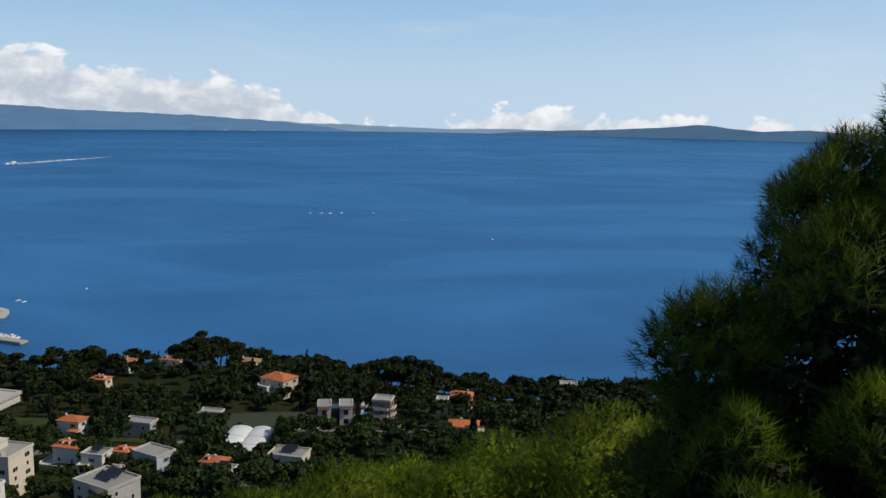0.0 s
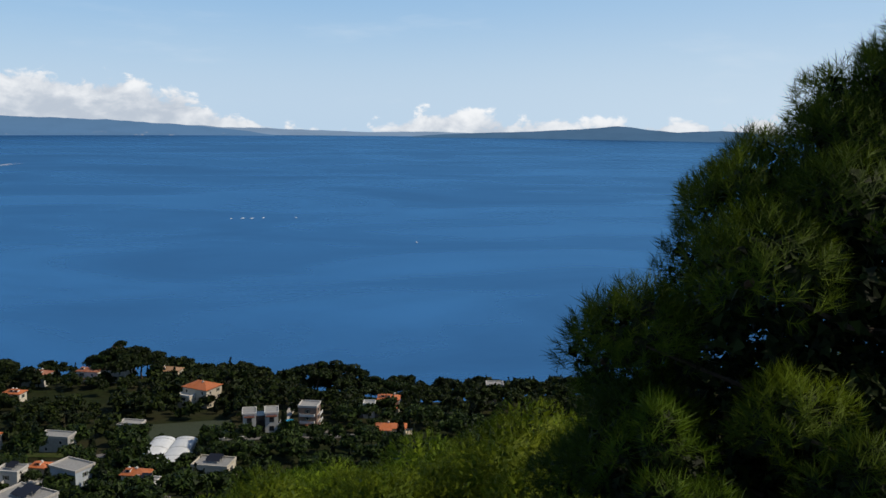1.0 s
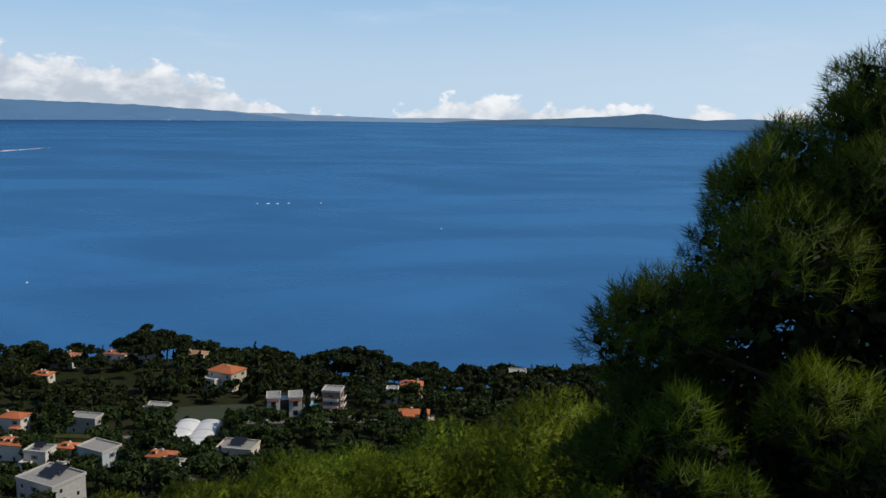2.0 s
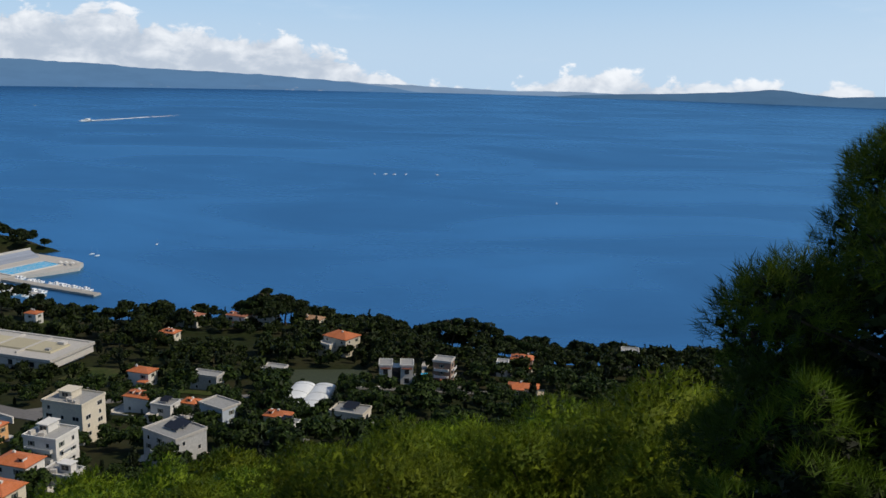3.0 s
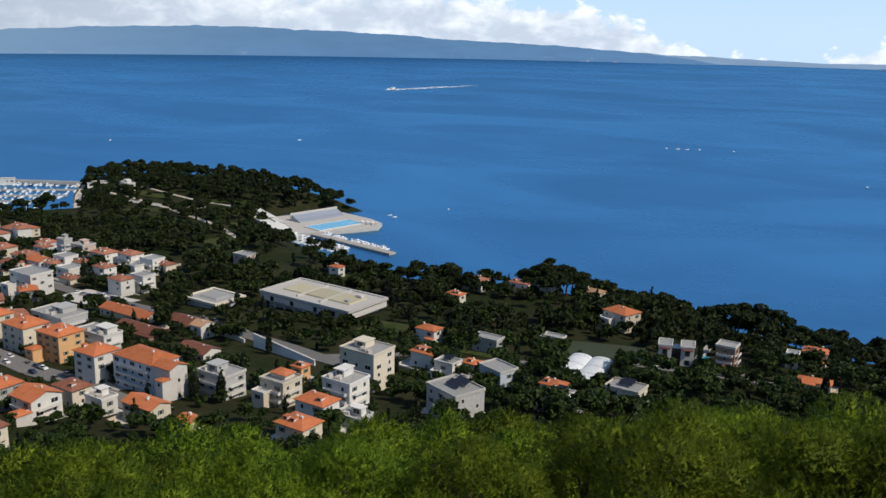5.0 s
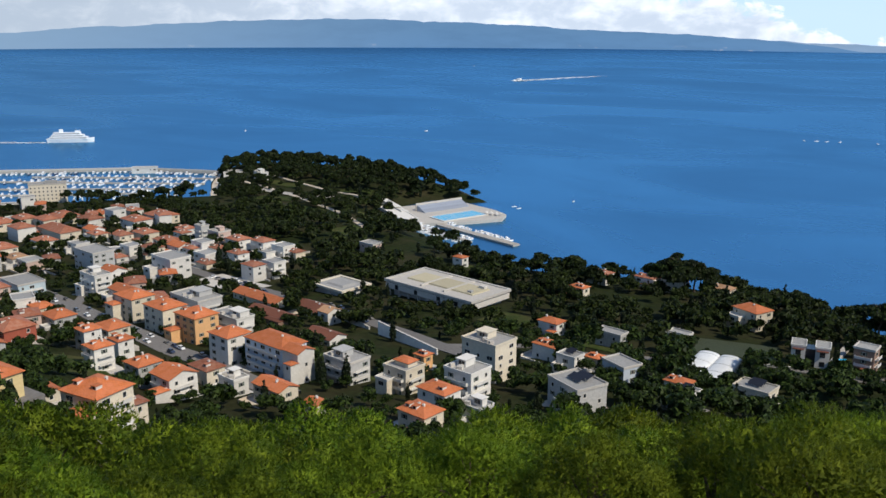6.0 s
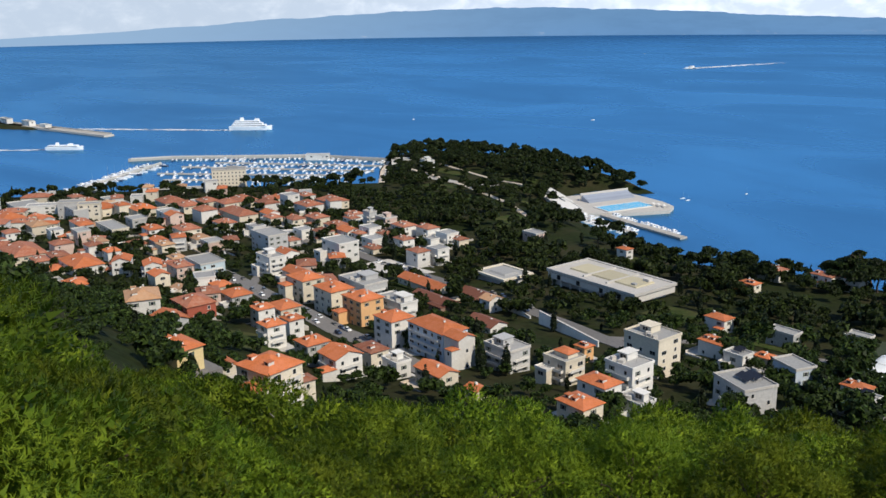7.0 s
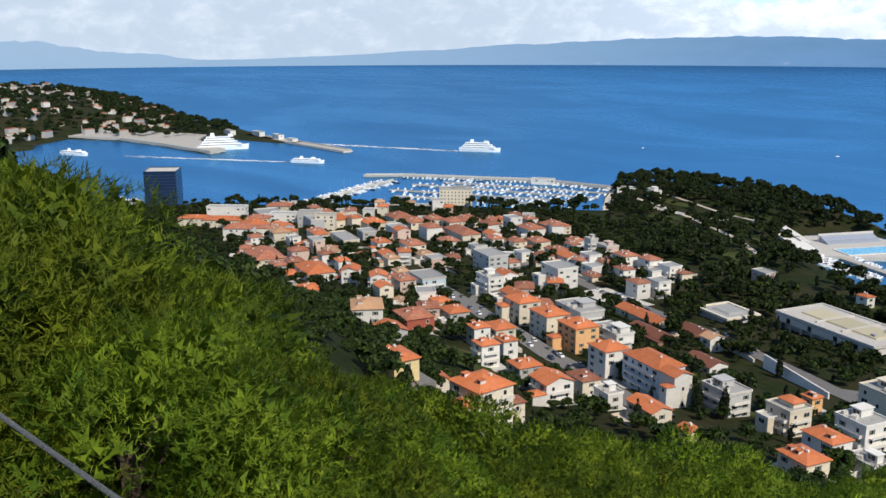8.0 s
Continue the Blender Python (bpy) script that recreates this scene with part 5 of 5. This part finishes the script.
WHEEL = Shape().tube([(0, -0.1, 0), (0, 0.1, 0)], [0.32, 0.32], 10).mesh("wheel", ASPHALT)
CARS = [make_car(BOATWHITE, "white"), make_car(METAL, "silver grey"), make_car(BOATDARK, "dark blue"), make_car(ASPHALT, "dark grey")]
rnd = random.Random(4)
for path, n in (([(-354, 387), (-309, 374), (-262, 360), (-204, 335)], 16), ([(-410, 309), (-347, 287), (-300, 273), (-260, 262), (-223, 248)], 22)):
    for (ax, ay), (bx, by) in zip(path, path[1:]):
        turn = math.degrees(math.atan2(by - ay, bx - ax))
        for k in range(n // 3):
            u, side = rnd.random(), rnd.choice((-2.6, 2.6))
            x, y = ax + (bx - ax) * u - side * math.sin(radians(turn)), ay + (by - ay) * u + side * math.cos(radians(turn))
            z = max(ground_height(x, y), ground_height(ax + (bx - ax) * u, ay + (by - ay) * u)) + 0.75
            copy_thing(CARS[rnd.randrange(4)], pose(x, y, z, 0, 0, turn))
for k in range(8):
    x, y = -370 + 5 * k, 389 - 1.1 * k
    copy_thing(CARS[k % 4], pose(x, y, ground_height(x, y) + 0.65, 0, 0, 78))

# ---- trees ----
def clumps(rng, centres, radii, count, size, squash=0.8, stretch=1.0):
    """Leaf clumps over the outside of several lobes: small bent triangles."""
    centres, radii = np.array(centres), np.array(radii)
    pick = rng.choice(len(centres), count, p=radii ** 2 / np.sum(radii ** 2))
    d = rng.normal(size=(count, 3))
    d /= np.linalg.norm(d, axis=1)[:, None]
    d[:, 2] = np.where(d[:, 2] < -0.3, -d[:, 2], d[:, 2])
    r = radii[pick] * (0.72 + 0.34 * rng.random(count) ** 0.7)
    c = centres[pick] + d * r[:, None] * np.array([1, 1, squash])
    face = d + 0.55 * rng.normal(size=(count, 3))
    u = np.cross(face, rng.normal(size=(count, 3)))
    u[:, 2] *= stretch
    u /= np.linalg.norm(u, axis=1)[:, None] + 1e-9
    v = np.cross(face, u)
    v /= np.linalg.norm(v, axis=1)[:, None] + 1e-9
    s = size * (0.6 + 0.8 * rng.random(count))[:, None]
    tri = np.stack([c - u * s * 0.5 - v * s * 0.5, c - u * s * 0.4 + v * s * 0.5, c + u * s * 0.8], axis=1)
    return tri


def sprays(rng, c, axis, out, needles, length, width):
    """Pine shoots: thin needles that fan out round each shoot like a brush. Returns triangles and soft normals."""
    n = len(c) * needles
    c, axis, out = np.repeat(c, needles, axis=0), np.repeat(axis, needles, axis=0), np.repeat(out, needles, axis=0)
    along = np.tile(np.linspace(-0.7, 0.6, needles), n // needles)[:, None]
    ray = np.cross(axis, rng.normal(size=(n, 3)))
    ray /= np.linalg.norm(ray, axis=1)[:, None] + 1e-9
    d = axis * (0.75 + 0.35 * along) + ray * (0.8 - 0.35 * along)
    d /= np.linalg.norm(d, axis=1)[:, None]
    v = np.cross(d, out + 0.5 * rng.normal(size=(n, 3)))
    v *= width / 2 / (np.linalg.norm(v, axis=1)[:, None] + 1e-9)
    root = c + axis * along * length * 0.8
    tip = root + d * length * (0.75 + 0.45 * rng.random((n, 1)))
    turned = np.sum(np.cross(2 * v, d) * out, axis=1) < 0
    v[turned] *= -1
    soft = out * 0.75 + d * 0.3 + 0.22 * rng.normal(size=(n, 3))
    return np.stack([root - v, root + v, tip], axis=1), soft / np.linalg.norm(soft, axis=1)[:, None]


def shoots_on(rng, cs, rs, count, squash=0.85, lift=0.5, inner=0.62):
    """Places, directions and outward normals of shoots over the outside of several lobes."""
    pick = rng.choice(len(cs), count, p=rs ** 2 / np.sum(rs ** 2))
    d = rng.normal(size=(count, 3))
    d /= np.linalg.norm(d, axis=1)[:, None]
    d[:, 2] = np.where(d[:, 2] < -0.35, -d[:, 2], d[:, 2])
    c = cs[pick] + d * (rs[pick] * (inner + (1.05 - inner) * rng.random(count) ** 0.6))[:, None] * np.array([1, 1, squash])
    axis = 0.8 * d + np.array([0, 0, lift]) + 0.3 * rng.normal(size=d.shape)
    return c, axis / np.linalg.norm(axis, axis=1)[:, None], d


def limb_shape(rng, height, spread, base, limbs, lean=0.1):
    s = Shape()
    sway = [(lean * height * (k / 5) ** 2 * 0.6 + 0.03 * height * math.sin(k * 1.7), 0.03 * height * math.cos(k * 1.3), height * 0.82 * k / 5) for k in range(6)]
    sway[0] = (0.0, 0.0, -1.0)
    s.tube(sway, [base * (1 - 0.15 * k) for k in range(6)], 7)
    for i in range(limbs):
        k = rng.integers(2, 5)
        a = 2 * math.pi * (i + rng.random() * 0.6) / limbs
        p = Vector(sway[k])
        q = p + Vector((math.cos(a) * spread * 0.35, math.sin(a) * spread * 0.35, height * 0.12))
        e = p + Vector((math.cos(a) * spread * 0.6, math.sin(a) * spread * 0.6, height * 0.17))
        s.tube([p, q, e], [base * 0.42, base * 0.26, base * 0.08], 5)
    return s


def make_tree(seed, name, label, height, spread, lobes, count, size, leaf, squash=0.7, low=0.45, group="trees among the houses"):
    rng = np.random.default_rng(seed)
    root = thing(name, label, "tree", pose(0, 0, -400), group)
    part("trunk", limb_shape(rng, height, spread, 0.035 * height, 5).mesh("trunk", BARK), root)
    cs, rs = [], []
    for i in range(lobes):
        a, q = rng.random() * 6.28, spread * 0.72 * math.sqrt(rng.random())
        top = 1 - 0.35 * (q / spread) ** 1.5
        cs.append((math.cos(a) * q, math.sin(a) * q, height * (low + (top - low) * (0.25 + 0.62 * rng.random()))))
        rs.append(spread * rng.uniform(0.26, 0.46))
    part("crown", triangles("crown", clumps(rng, cs, rs, count, size, squash), leaf), root)
    return root


def make_cypress(seed, height, width):
    rng = np.random.default_rng(seed)
    root = thing("cypress_tree", "tall narrow dark green cypress among the houses", "tree", pose(0, 0, -400), "cypresses")
    part("trunk", Shape().tube([(0, 0, -1), (0, 0, height * 0.5)], [0.22, 0.12], 6).mesh("trunk", BARK), root)
    cs = [(rng.normal() * 0.12, rng.normal() * 0.12, height * (0.1 + 0.86 * k / 11)) for k in range(12)]
    rs = [width * (0.55 + 0.5 * math.sin(math.pi * min(1, (k + 2.5) / 12))) * (1 - 0.75 * max(0, (k - 6) / 6)) for k in range(12)]
    part("crown", triangles("crown", clumps(rng, cs, rs, 520, 0.75, 1.3, 2.0), CYPRESS), root)
    return root


def make_pine(seed, height, spread, lobes, tufts, needles, length, width, leaf, label, group):
    """A pine with a rounded, broken crown of needle sprays."""
    rng = np.random.default_rng(seed)
    root = thing("pine_tree", label, "tree", pose(0, 0, -400), group)
    cs, rs = [], []
    for i in range(lobes):
        a, q = i * 2.4 + rng.random() * 0.7, spread * 0.86 * math.sqrt((i + 0.5) / lobes)
        dome = math.sqrt(max(0.0, 1 - (q / spread) ** 2))
        cs.append((math.cos(a) * q, math.sin(a) * q, height * (0.24 + 0.58 * dome * rng.uniform(0.6, 1.0))))
        rs.append(spread * rng.uniform(0.24, 0.40))
    cs, rs = np.array(cs), np.array(rs)
    stem = Shape().tube([(0, 0, -1.0), (0.1, 0.05, height * 0.3), (0.0, 0.1, height * 0.62)], [0.03 * height, 0.024 * height, 0.008 * height], 7)
    for lobe in cs[::2]:
        tip, base = Vector(lobe), Vector((0.05, 0.05, lobe[2] * 0.62))
        stem.tube([base, base.lerp(tip, 0.5) + Vector((0, 0, 0.06 * height)), tip], [0.011 * height, 0.007 * height, 0.002 * height], 5)
    part("trunk", stem.mesh("trunk", BARK), root)
    c, axis, d = shoots_on(rng, cs, rs, tufts, 0.85, 0.25, 0.78)
    tri, soft = sprays(rng, c, axis, d, needles, length, width)
    core, core_axis, core_d = shoots_on(rng, cs, rs * 0.8, tufts // 5)
    more, more_soft = sprays(rng, core, core_axis, core_d, 3, length * 1.6, length * 0.9)
    part("crown", triangles("crown", np.concatenate([tri, more]), leaf, np.concatenate([soft, more_soft])), root)
    twigs = Shape()
    for k in range(5):
        p = Vector(cs[rng.integers(lobes)])
        q = Vector(c[rng.integers(tufts)])
        if (q - p).length < spread * 0.6:
            twigs.tube([p, (p + q) / 2 + Vector((0, 0, -0.1)), q], [0.03, 0.02, 0.008], 4)
    if twigs.v and needles < 8:
        part("branch", twigs.mesh("branch", GREYBARK), root, "bare grey branches")
    return root


def stand(proto, x, y, scale=1.0, turn=0.0, z=None, tilt=0.0):
    z = ground_height(x, y) if z is None else z
    ob = copy_thing(proto, pose(x, y, z, tilt, 0, turn))
    ob.scale = (scale, scale, scale)
    return ob



# ---- woods ----
BLOCKED = {}
for a, b, r in FOOTPRINTS:
    for i in range(int((a - r - 3) // 20), int((a + r + 3) // 20) + 1):
        for j in range(int((b - r - 3) // 20), int((b + r + 3) // 20) + 1):
            BLOCKED.setdefault((i, j), []).append((a, b, r))


def clear(x, y, room=0.0):
    return all((x - a) ** 2 + (y - b) ** 2 > (r + room) ** 2 for a, b, r in BLOCKED.get((int(x // 20), int(y // 20)), ()))


LEAFBROAD = "dark green broad-leaved tree beside the houses"
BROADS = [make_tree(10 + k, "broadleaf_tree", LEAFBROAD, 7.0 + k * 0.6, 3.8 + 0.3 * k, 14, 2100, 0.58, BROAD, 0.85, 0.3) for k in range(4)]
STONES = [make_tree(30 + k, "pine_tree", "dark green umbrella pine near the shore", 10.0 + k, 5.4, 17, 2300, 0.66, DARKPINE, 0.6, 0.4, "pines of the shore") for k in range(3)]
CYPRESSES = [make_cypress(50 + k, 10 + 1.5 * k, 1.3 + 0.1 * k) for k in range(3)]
MIDPINES = [make_pine(70 + k, 8.0, 4.0, 16, 1500, 5, 0.21, 0.085, PINE, "bright green pine on the wooded slope below", "pines of the slope") for k in range(4)]
NEARPINES = [make_pine(90 + k, 7.5, 3.6, 20, 4600, 8, 0.14, 0.019, PINE, "bright green pine with long needles below the lookout", "pines below the lookout") for k in range(4)]
# the line that the tree tops keep below, by bearing
CANOPY = [(-100, -2.5), (-82, -4.4), (-79, -5.6), (-77, -7.2), (-75, -8.6), (-72.5, -9.6), (-68.4, -12.9), (-63.7, -16.7), (-59.6, -19.4), (-56, -20.8), (-48.6, -21.8), (-45, -22.0), (-38, -23.3), (-30, -23.8),
          (-22, -23.5), (-15, -23.2), (-9, -21.8), (-5, -20.2), (0, -19.8), (3, -20.6), (6, -18.6), (10, -17.6), (20, -17), (62, -15)]

rng = np.random.default_rng(5)
placed = []
for az, r, top in ((10.5, 15, -17.0), (6.5, 17, -18.4), (2.5, 15, -19.8), (-2, 17, -20.0), (-6.5, 15, -20.8), (15, 13.5, -18.0), (-12, 16, -22.6), (-20, 14, -23.6), (-28, 15, -23.8), (-36, 14, -23.6), (-44, 13, -22.4),
                   (-50, 11, -22.0), (-56, 10, -21.0), (-62, 9, -17.6), (-67, 8, -14.2), (-72, 9.5, -10.2), (-78, 10, -7.0), (-59, 7.5, -23.5), (-68, 6.5, -19.5), (-75, 7, -14.0), (-84, 8.5, -8.0), (-88, 9.5, -3.0)):
    top -= 1.2 if az > -40 else 0.3 if az < -74 else 3.4
    x, y = r * math.sin(radians(az)), r * math.cos(radians(az))
    placed.append((x, y))
    stand(NEARPINES[len(placed) % 4], x, y, (EYE + r * math.tan(radians(top)) - ground_height(x, y)) / 7.2, 61 * len(placed))
for _ in range(16000):
    az, r = rng.uniform(-98, 60), 11 + 255 * rng.random() ** 1.6
    w = min(1, max(0, (-52 - az) / 20))
    if r > 95 + 190 * w or len(placed) > 195:
        continue
    gap = 3.0 + r * 0.036
    x, y = r * math.sin(radians(az)), r * math.cos(radians(az))
    if any((x - a) ** 2 + (y - b) ** 2 < gap * gap for a, b in placed) or not clear(x, y, 2.0):
        continue
    wide = math.degrees(3.2 / r)
    low_line = min(spline(az + k * wide, CANOPY) for k in (-0.7, 0, 0.7))
    line = EYE + r * math.tan(radians(low_line - rng.random() ** 1.3 * 4.5)) - ground_height(x, y)
    if line < 1.6:
        continue
    placed.append((x, y))
    tall = min(1.3, line / 7.2)
    stand((NEARPINES if r < 19 else MIDPINES)[rng.integers(4)], x, y, tall, rng.uniform(0, 360))


def undergrowth():
    """Low scrub that covers the slope under the pines."""
    rng = np.random.default_rng(77)
    n = 26000
    az, r = np.radians(rng.uniform(-100, 60, n)), 5 + 150 * rng.random(n) ** 1.5
    x, y = r * np.sin(az), r * np.cos(az)
    z = np.array([ground_height(a, b) for a, b in zip(x, y)])
    up = rng.random(n) ** 2 * np.minimum(1.6, 0.5 + r * 0.03)
    c = np.stack([x, y, z + up], axis=1)
    axis = rng.normal(size=(n, 3)) * 0.5 + np.array([0, 0, 1])
    axis /= np.linalg.norm(axis, axis=1)[:, None]
    s = 0.28 + 0.008 * r
    tri, soft = sprays(rng, c, axis, axis, 4, 1.0, 0.3)
    mid = np.repeat(c, 4, axis=0)[:, None, :]
    tri = mid + (tri - mid) * np.repeat(s, 4)[:, None, None]
    # dark colour paints the shade seen in the gaps between the pines
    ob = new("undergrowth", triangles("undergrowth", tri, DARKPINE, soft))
    return tagged(ob, "dense green scrub, painted shade-dark, under the pines of the slope", "undergrowth", "", "stuff")


undergrowth()

# trees of the town, the western slope and the shore park
count = {"cypress": 0, "pine": 0, "broad": 0}
spots, rest = [], {"cypress": [], "pine": [], "broad": []}
cells = {}
for _ in range(34000):
    x, y = rng.uniform(-900, 380), rng.uniform(30, 845)
    r, az = math.hypot(x, y), math.degrees(math.atan2(x, y))
    if r < 200 or az > 34 or az < -80:
        continue
    d = coast_distance(x, y)
    if d < 3:
        continue
    west = az > -21
    park = (x < -380 and y > 575) or (-420 < x < -120 and y > 430)
    town = az < -30 and not park and clear(x, y, 0.3) and not clear(x, y, 16.0)
    keep = 0.95 if west or park else 0.42 if town else 0.8
    if rng.random() > keep:
        continue
    gap = 4.7 if west or park else 5.2
    key = (int(x // 7), int(y // 7))
    if any((x - a) ** 2 + (y - b) ** 2 < gap * gap for i in (-1, 0, 1) for j in (-1, 0, 1) for a, b in cells.get((key[0] + i, key[1] + j), ())):
        continue
    if not clear(x, y, 0.3):
        continue
    cells.setdefault(key, []).append((x, y))
    u = rng.random()
    ridge = park and x < -385 and y > 690 + 0.25 * max(0, -480 - x)
    if park and not ridge and noise.noise((x * 0.018, y * 0.018, 4)) > 0.02 and rng.random() < 0.85:
        continue
    kind = "pine" if ridge and u < 0.78 else "cypress" if ridge and u < 0.9 else "cypress" if u < 0.14 else "pine" if u < 0.42 and (park or d < 45) else "broad"
    size = (0.5 + 0.85 * rng.random() ** 1.6) * (0.85 if not (west or park) else 1.0)
    if kind == "cypress":
        size *= 0.8
    turn = rng.uniform(0, 360)
    own = count[kind] < {"cypress": 60, "pine": 60, "broad": 90}[kind] and (r < 520 or ridge or rng.random() < 0.3)
    if own:
        count[kind] += 1
        stand({"cypress": CYPRESSES, "pine": STONES, "broad": BROADS}[kind][rng.integers(3)], x, y, size, turn)
    else:
        rest[kind].append((x, y, ground_height(x, y), size, turn))


# the tall umbrella pines and cypresses on the skyline of the shore
for x, y, size in ((-131, 505, 1.85), (-126, 496, 1.5), (-137, 509, 1.6), (-116, 506, 1.35), (-147, 506, 1.2), (-128, 512, 1.6), (-121, 500, 1.6), (-141, 500, 1.45), (-26, 482, 1.5), (-16, 486, 1.6), (-7, 480, 1.5), (-38, 490, 1.1), (2, 470, 1.1), (-66, 500, 1.15), (14, 468, 1.2), (24, 462, 1.0)):
    stand(STONES[int(abs(x)) % 3], x, y, size, 37 * x % 360)
for x, y, size in ((-205, 322, 0.9), (-222, 290, 1.1), (-226, 284, 1.0), (-196, 258, 1.0), (-192, 254, 1.1), (-182, 255, 1.0), (-36, 395, 0.9), (-60, 450, 0.9), (-64, 446, 0.8), (-300, 320, 0.9), (-440, 400, 1.0), (-386, 412, 1.2), (-368, 400, 1.0)):
    stand(CYPRESSES[int(abs(x)) % 3], x, y, size, 53 * x % 360)


def joined_wood(name, label, protos, spots, mat, thin):
    """Woods too far and too many to count: all crowns in one mesh."""
    rng = np.random.default_rng(len(spots))
    tris, crowns = [], []
    for proto in protos:
        me = [o for o in proto.children if o.name.startswith("crown")][0].data
        co = np.empty(len(me.vertices) * 3, dtype=np.float32)
        me.vertices.foreach_get("co", co)
        crowns.append(co.reshape(-1, 3, 3))
    for i, (x, y, z, size, turn) in enumerate(spots):
        t = crowns[i % len(crowns)]
        t = t[rng.random(len(t)) < thin]
        mid = t.mean(axis=1, keepdims=True)
        t = mid + (t - mid) * (1 / thin) ** 0.5
        c, s = math.cos(turn), math.sin(turn)
        tris.append((t @ np.array([[c, s, 0], [-s, c, 0], [0, 0, 1]])) * size + np.array([x, y, z]))
    if tris:
        tagged(new(name, triangles(name, np.concatenate(tris), mat)), label, "woods", "", "stuff")


near_broad = [q for q in rest["broad"] if math.hypot(q[0], q[1]) < 400]
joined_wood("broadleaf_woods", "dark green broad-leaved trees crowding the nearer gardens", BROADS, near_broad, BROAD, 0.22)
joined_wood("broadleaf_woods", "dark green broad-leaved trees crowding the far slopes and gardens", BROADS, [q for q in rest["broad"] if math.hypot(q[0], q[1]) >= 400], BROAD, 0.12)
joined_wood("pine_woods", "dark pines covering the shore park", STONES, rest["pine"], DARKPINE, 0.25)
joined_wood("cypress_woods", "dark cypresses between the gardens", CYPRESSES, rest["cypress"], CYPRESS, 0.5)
far = []
while len(far) < 900:
    x, y = rng.uniform(-2500, -1440), rng.uniform(200, 790)
    if head_distance(x, y) > 12 and (rng.random() < 0.4 or (y > 690 and x < -1700) or (x > -1900 and 560 < y < 690 and x < -1500)):
        far.append((x, y, head_height(x, y), rng.uniform(0.9, 1.5), rng.uniform(0, 6)))
joined_wood("far_woods", "distant dark trees across the harbour", STONES, far, DARKPINE, 0.08)


# ---- the young pine beside the lookout ----
def young_pine(x, y, height, radius, seed, lobes, tufts, label):
    """A bushy pine seen from close by: a cone of dense lobes, every shoot a spray of long needles."""
    rng = np.random.default_rng(seed)
    z = ground_height(x, y)
    root = thing("pine_tree", label, "tree", pose(x, y, z), "pines below the lookout")
    part("trunk", Shape().tube([(0, 0, -0.5), (0.05, 0.03, height * 0.4), (0.02, 0, height * 0.95)], [0.11, 0.08, 0.02], 8).mesh("trunk", BARK), root)
    cs, rs = [], []
    for i in range(lobes):
        u = ((i + 0.5) / lobes) ** 0.8
        zh = height * (0.04 + 0.93 * u)
        swell = max(0.0, (u - 0.5) / 0.5)
        reach = radius * max(0.0, 1 - swell ** 1.7) ** 1.1
        size = (0.06 + 0.145 * radius) * rng.uniform(0.65, 1.35) * (1.0 - 0.5 * swell)
        a, q = i * 2.399 + rng.random() * 0.5, max(0.0, reach - size) * rng.uniform(0.72, 1.12)
        cs.append((math.cos(a) * q, math.sin(a) * q, zh))
        rs.append(size)
        base, tip = Vector((0, 0, max(0.1, zh - 0.3 * q))), Vector(cs[-1])
        part("branch", Shape().tube([base, base.lerp(tip, 0.55) + Vector((0, 0, -0.06 * q)), tip], [0.03, 0.02, 0.008], 5).mesh("branch", BARK), root)
    cs, rs = np.array(cs), np.array(rs)
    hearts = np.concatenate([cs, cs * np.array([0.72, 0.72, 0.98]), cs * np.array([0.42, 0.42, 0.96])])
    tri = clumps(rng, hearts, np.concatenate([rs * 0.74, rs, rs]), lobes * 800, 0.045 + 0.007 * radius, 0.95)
    # the crown's inner shade is painted: darker needles than the outer shoots
    part("inner_foliage", triangles("inner_foliage", tri, DARKPINE), root, "inner foliage painted dark as if in shade")
    c, axis, d = shoots_on(rng, cs, rs, tufts, 0.95, 0.7, 0.72)
    tri, soft = sprays(rng, c, axis, d, 18, 0.10, 0.0058)
    part("needles", triangles("needles", tri, YOUNGPINE, soft), root, "sprays of long dark green needles")
    for k in range(16):
        p = cs[rng.integers(lobes)] * np.array([1.05, 1.05, 1.0])
        s = Shape().tube([(0, 0, -0.04), (0, 0, -0.015), (0, 0, 0.02), (0, 0, 0.05)], [0.008, 0.028, 0.026, 0.006], 7)
        part("pine_cone", s.mesh("pine_cone", CONE), root, "brown pine cone", pose(*p, rng.uniform(-40, 40), rng.uniform(-40, 40), 0))
    return root


young_pine(4.22, 6.3, 6.75, 2.95, 3, 95, 25000, "dark bushy pine with long needles close to the lookout")
young_pine(1.55, 4.6, 2.25, 0.75, 4, 26, 1300, "small young pine with upright shoots close to the lookout")
young_pine(2.3, 3.9, 2.0, 0.8, 6, 26, 1300, "small young pine with upright shoots close to the lookout")

# ---- the cable of the lookout's rail ----
CABLE = material("weathered_steel_rope", (0.20, 0.20, 0.19), 0.6, 0.3, 40.0, 0.6, metal=0.3)
rail = thing("guard_rail", "thin grey steel guard cable at the lookout's edge", "rail", pose(0, 0, 0))
part("cable", Shape().tube([(-3.231, 0.093, 169.184), (-2.096, 0.360, 169.076), (-0.962, 0.628, 168.988)], [0.0065] * 3, 8).mesh("cable", CABLE), rail)
for px, py, pz in ((-3.231, 0.093, 169.184), (-0.962, 0.628, 168.988)):
    part("post", Shape().tube([(px, py, min(ground_height(px, py), pz) - 0.3), (px, py, pz + 0.06)], [0.025, 0.025], 8).mesh("post", METAL), rail)
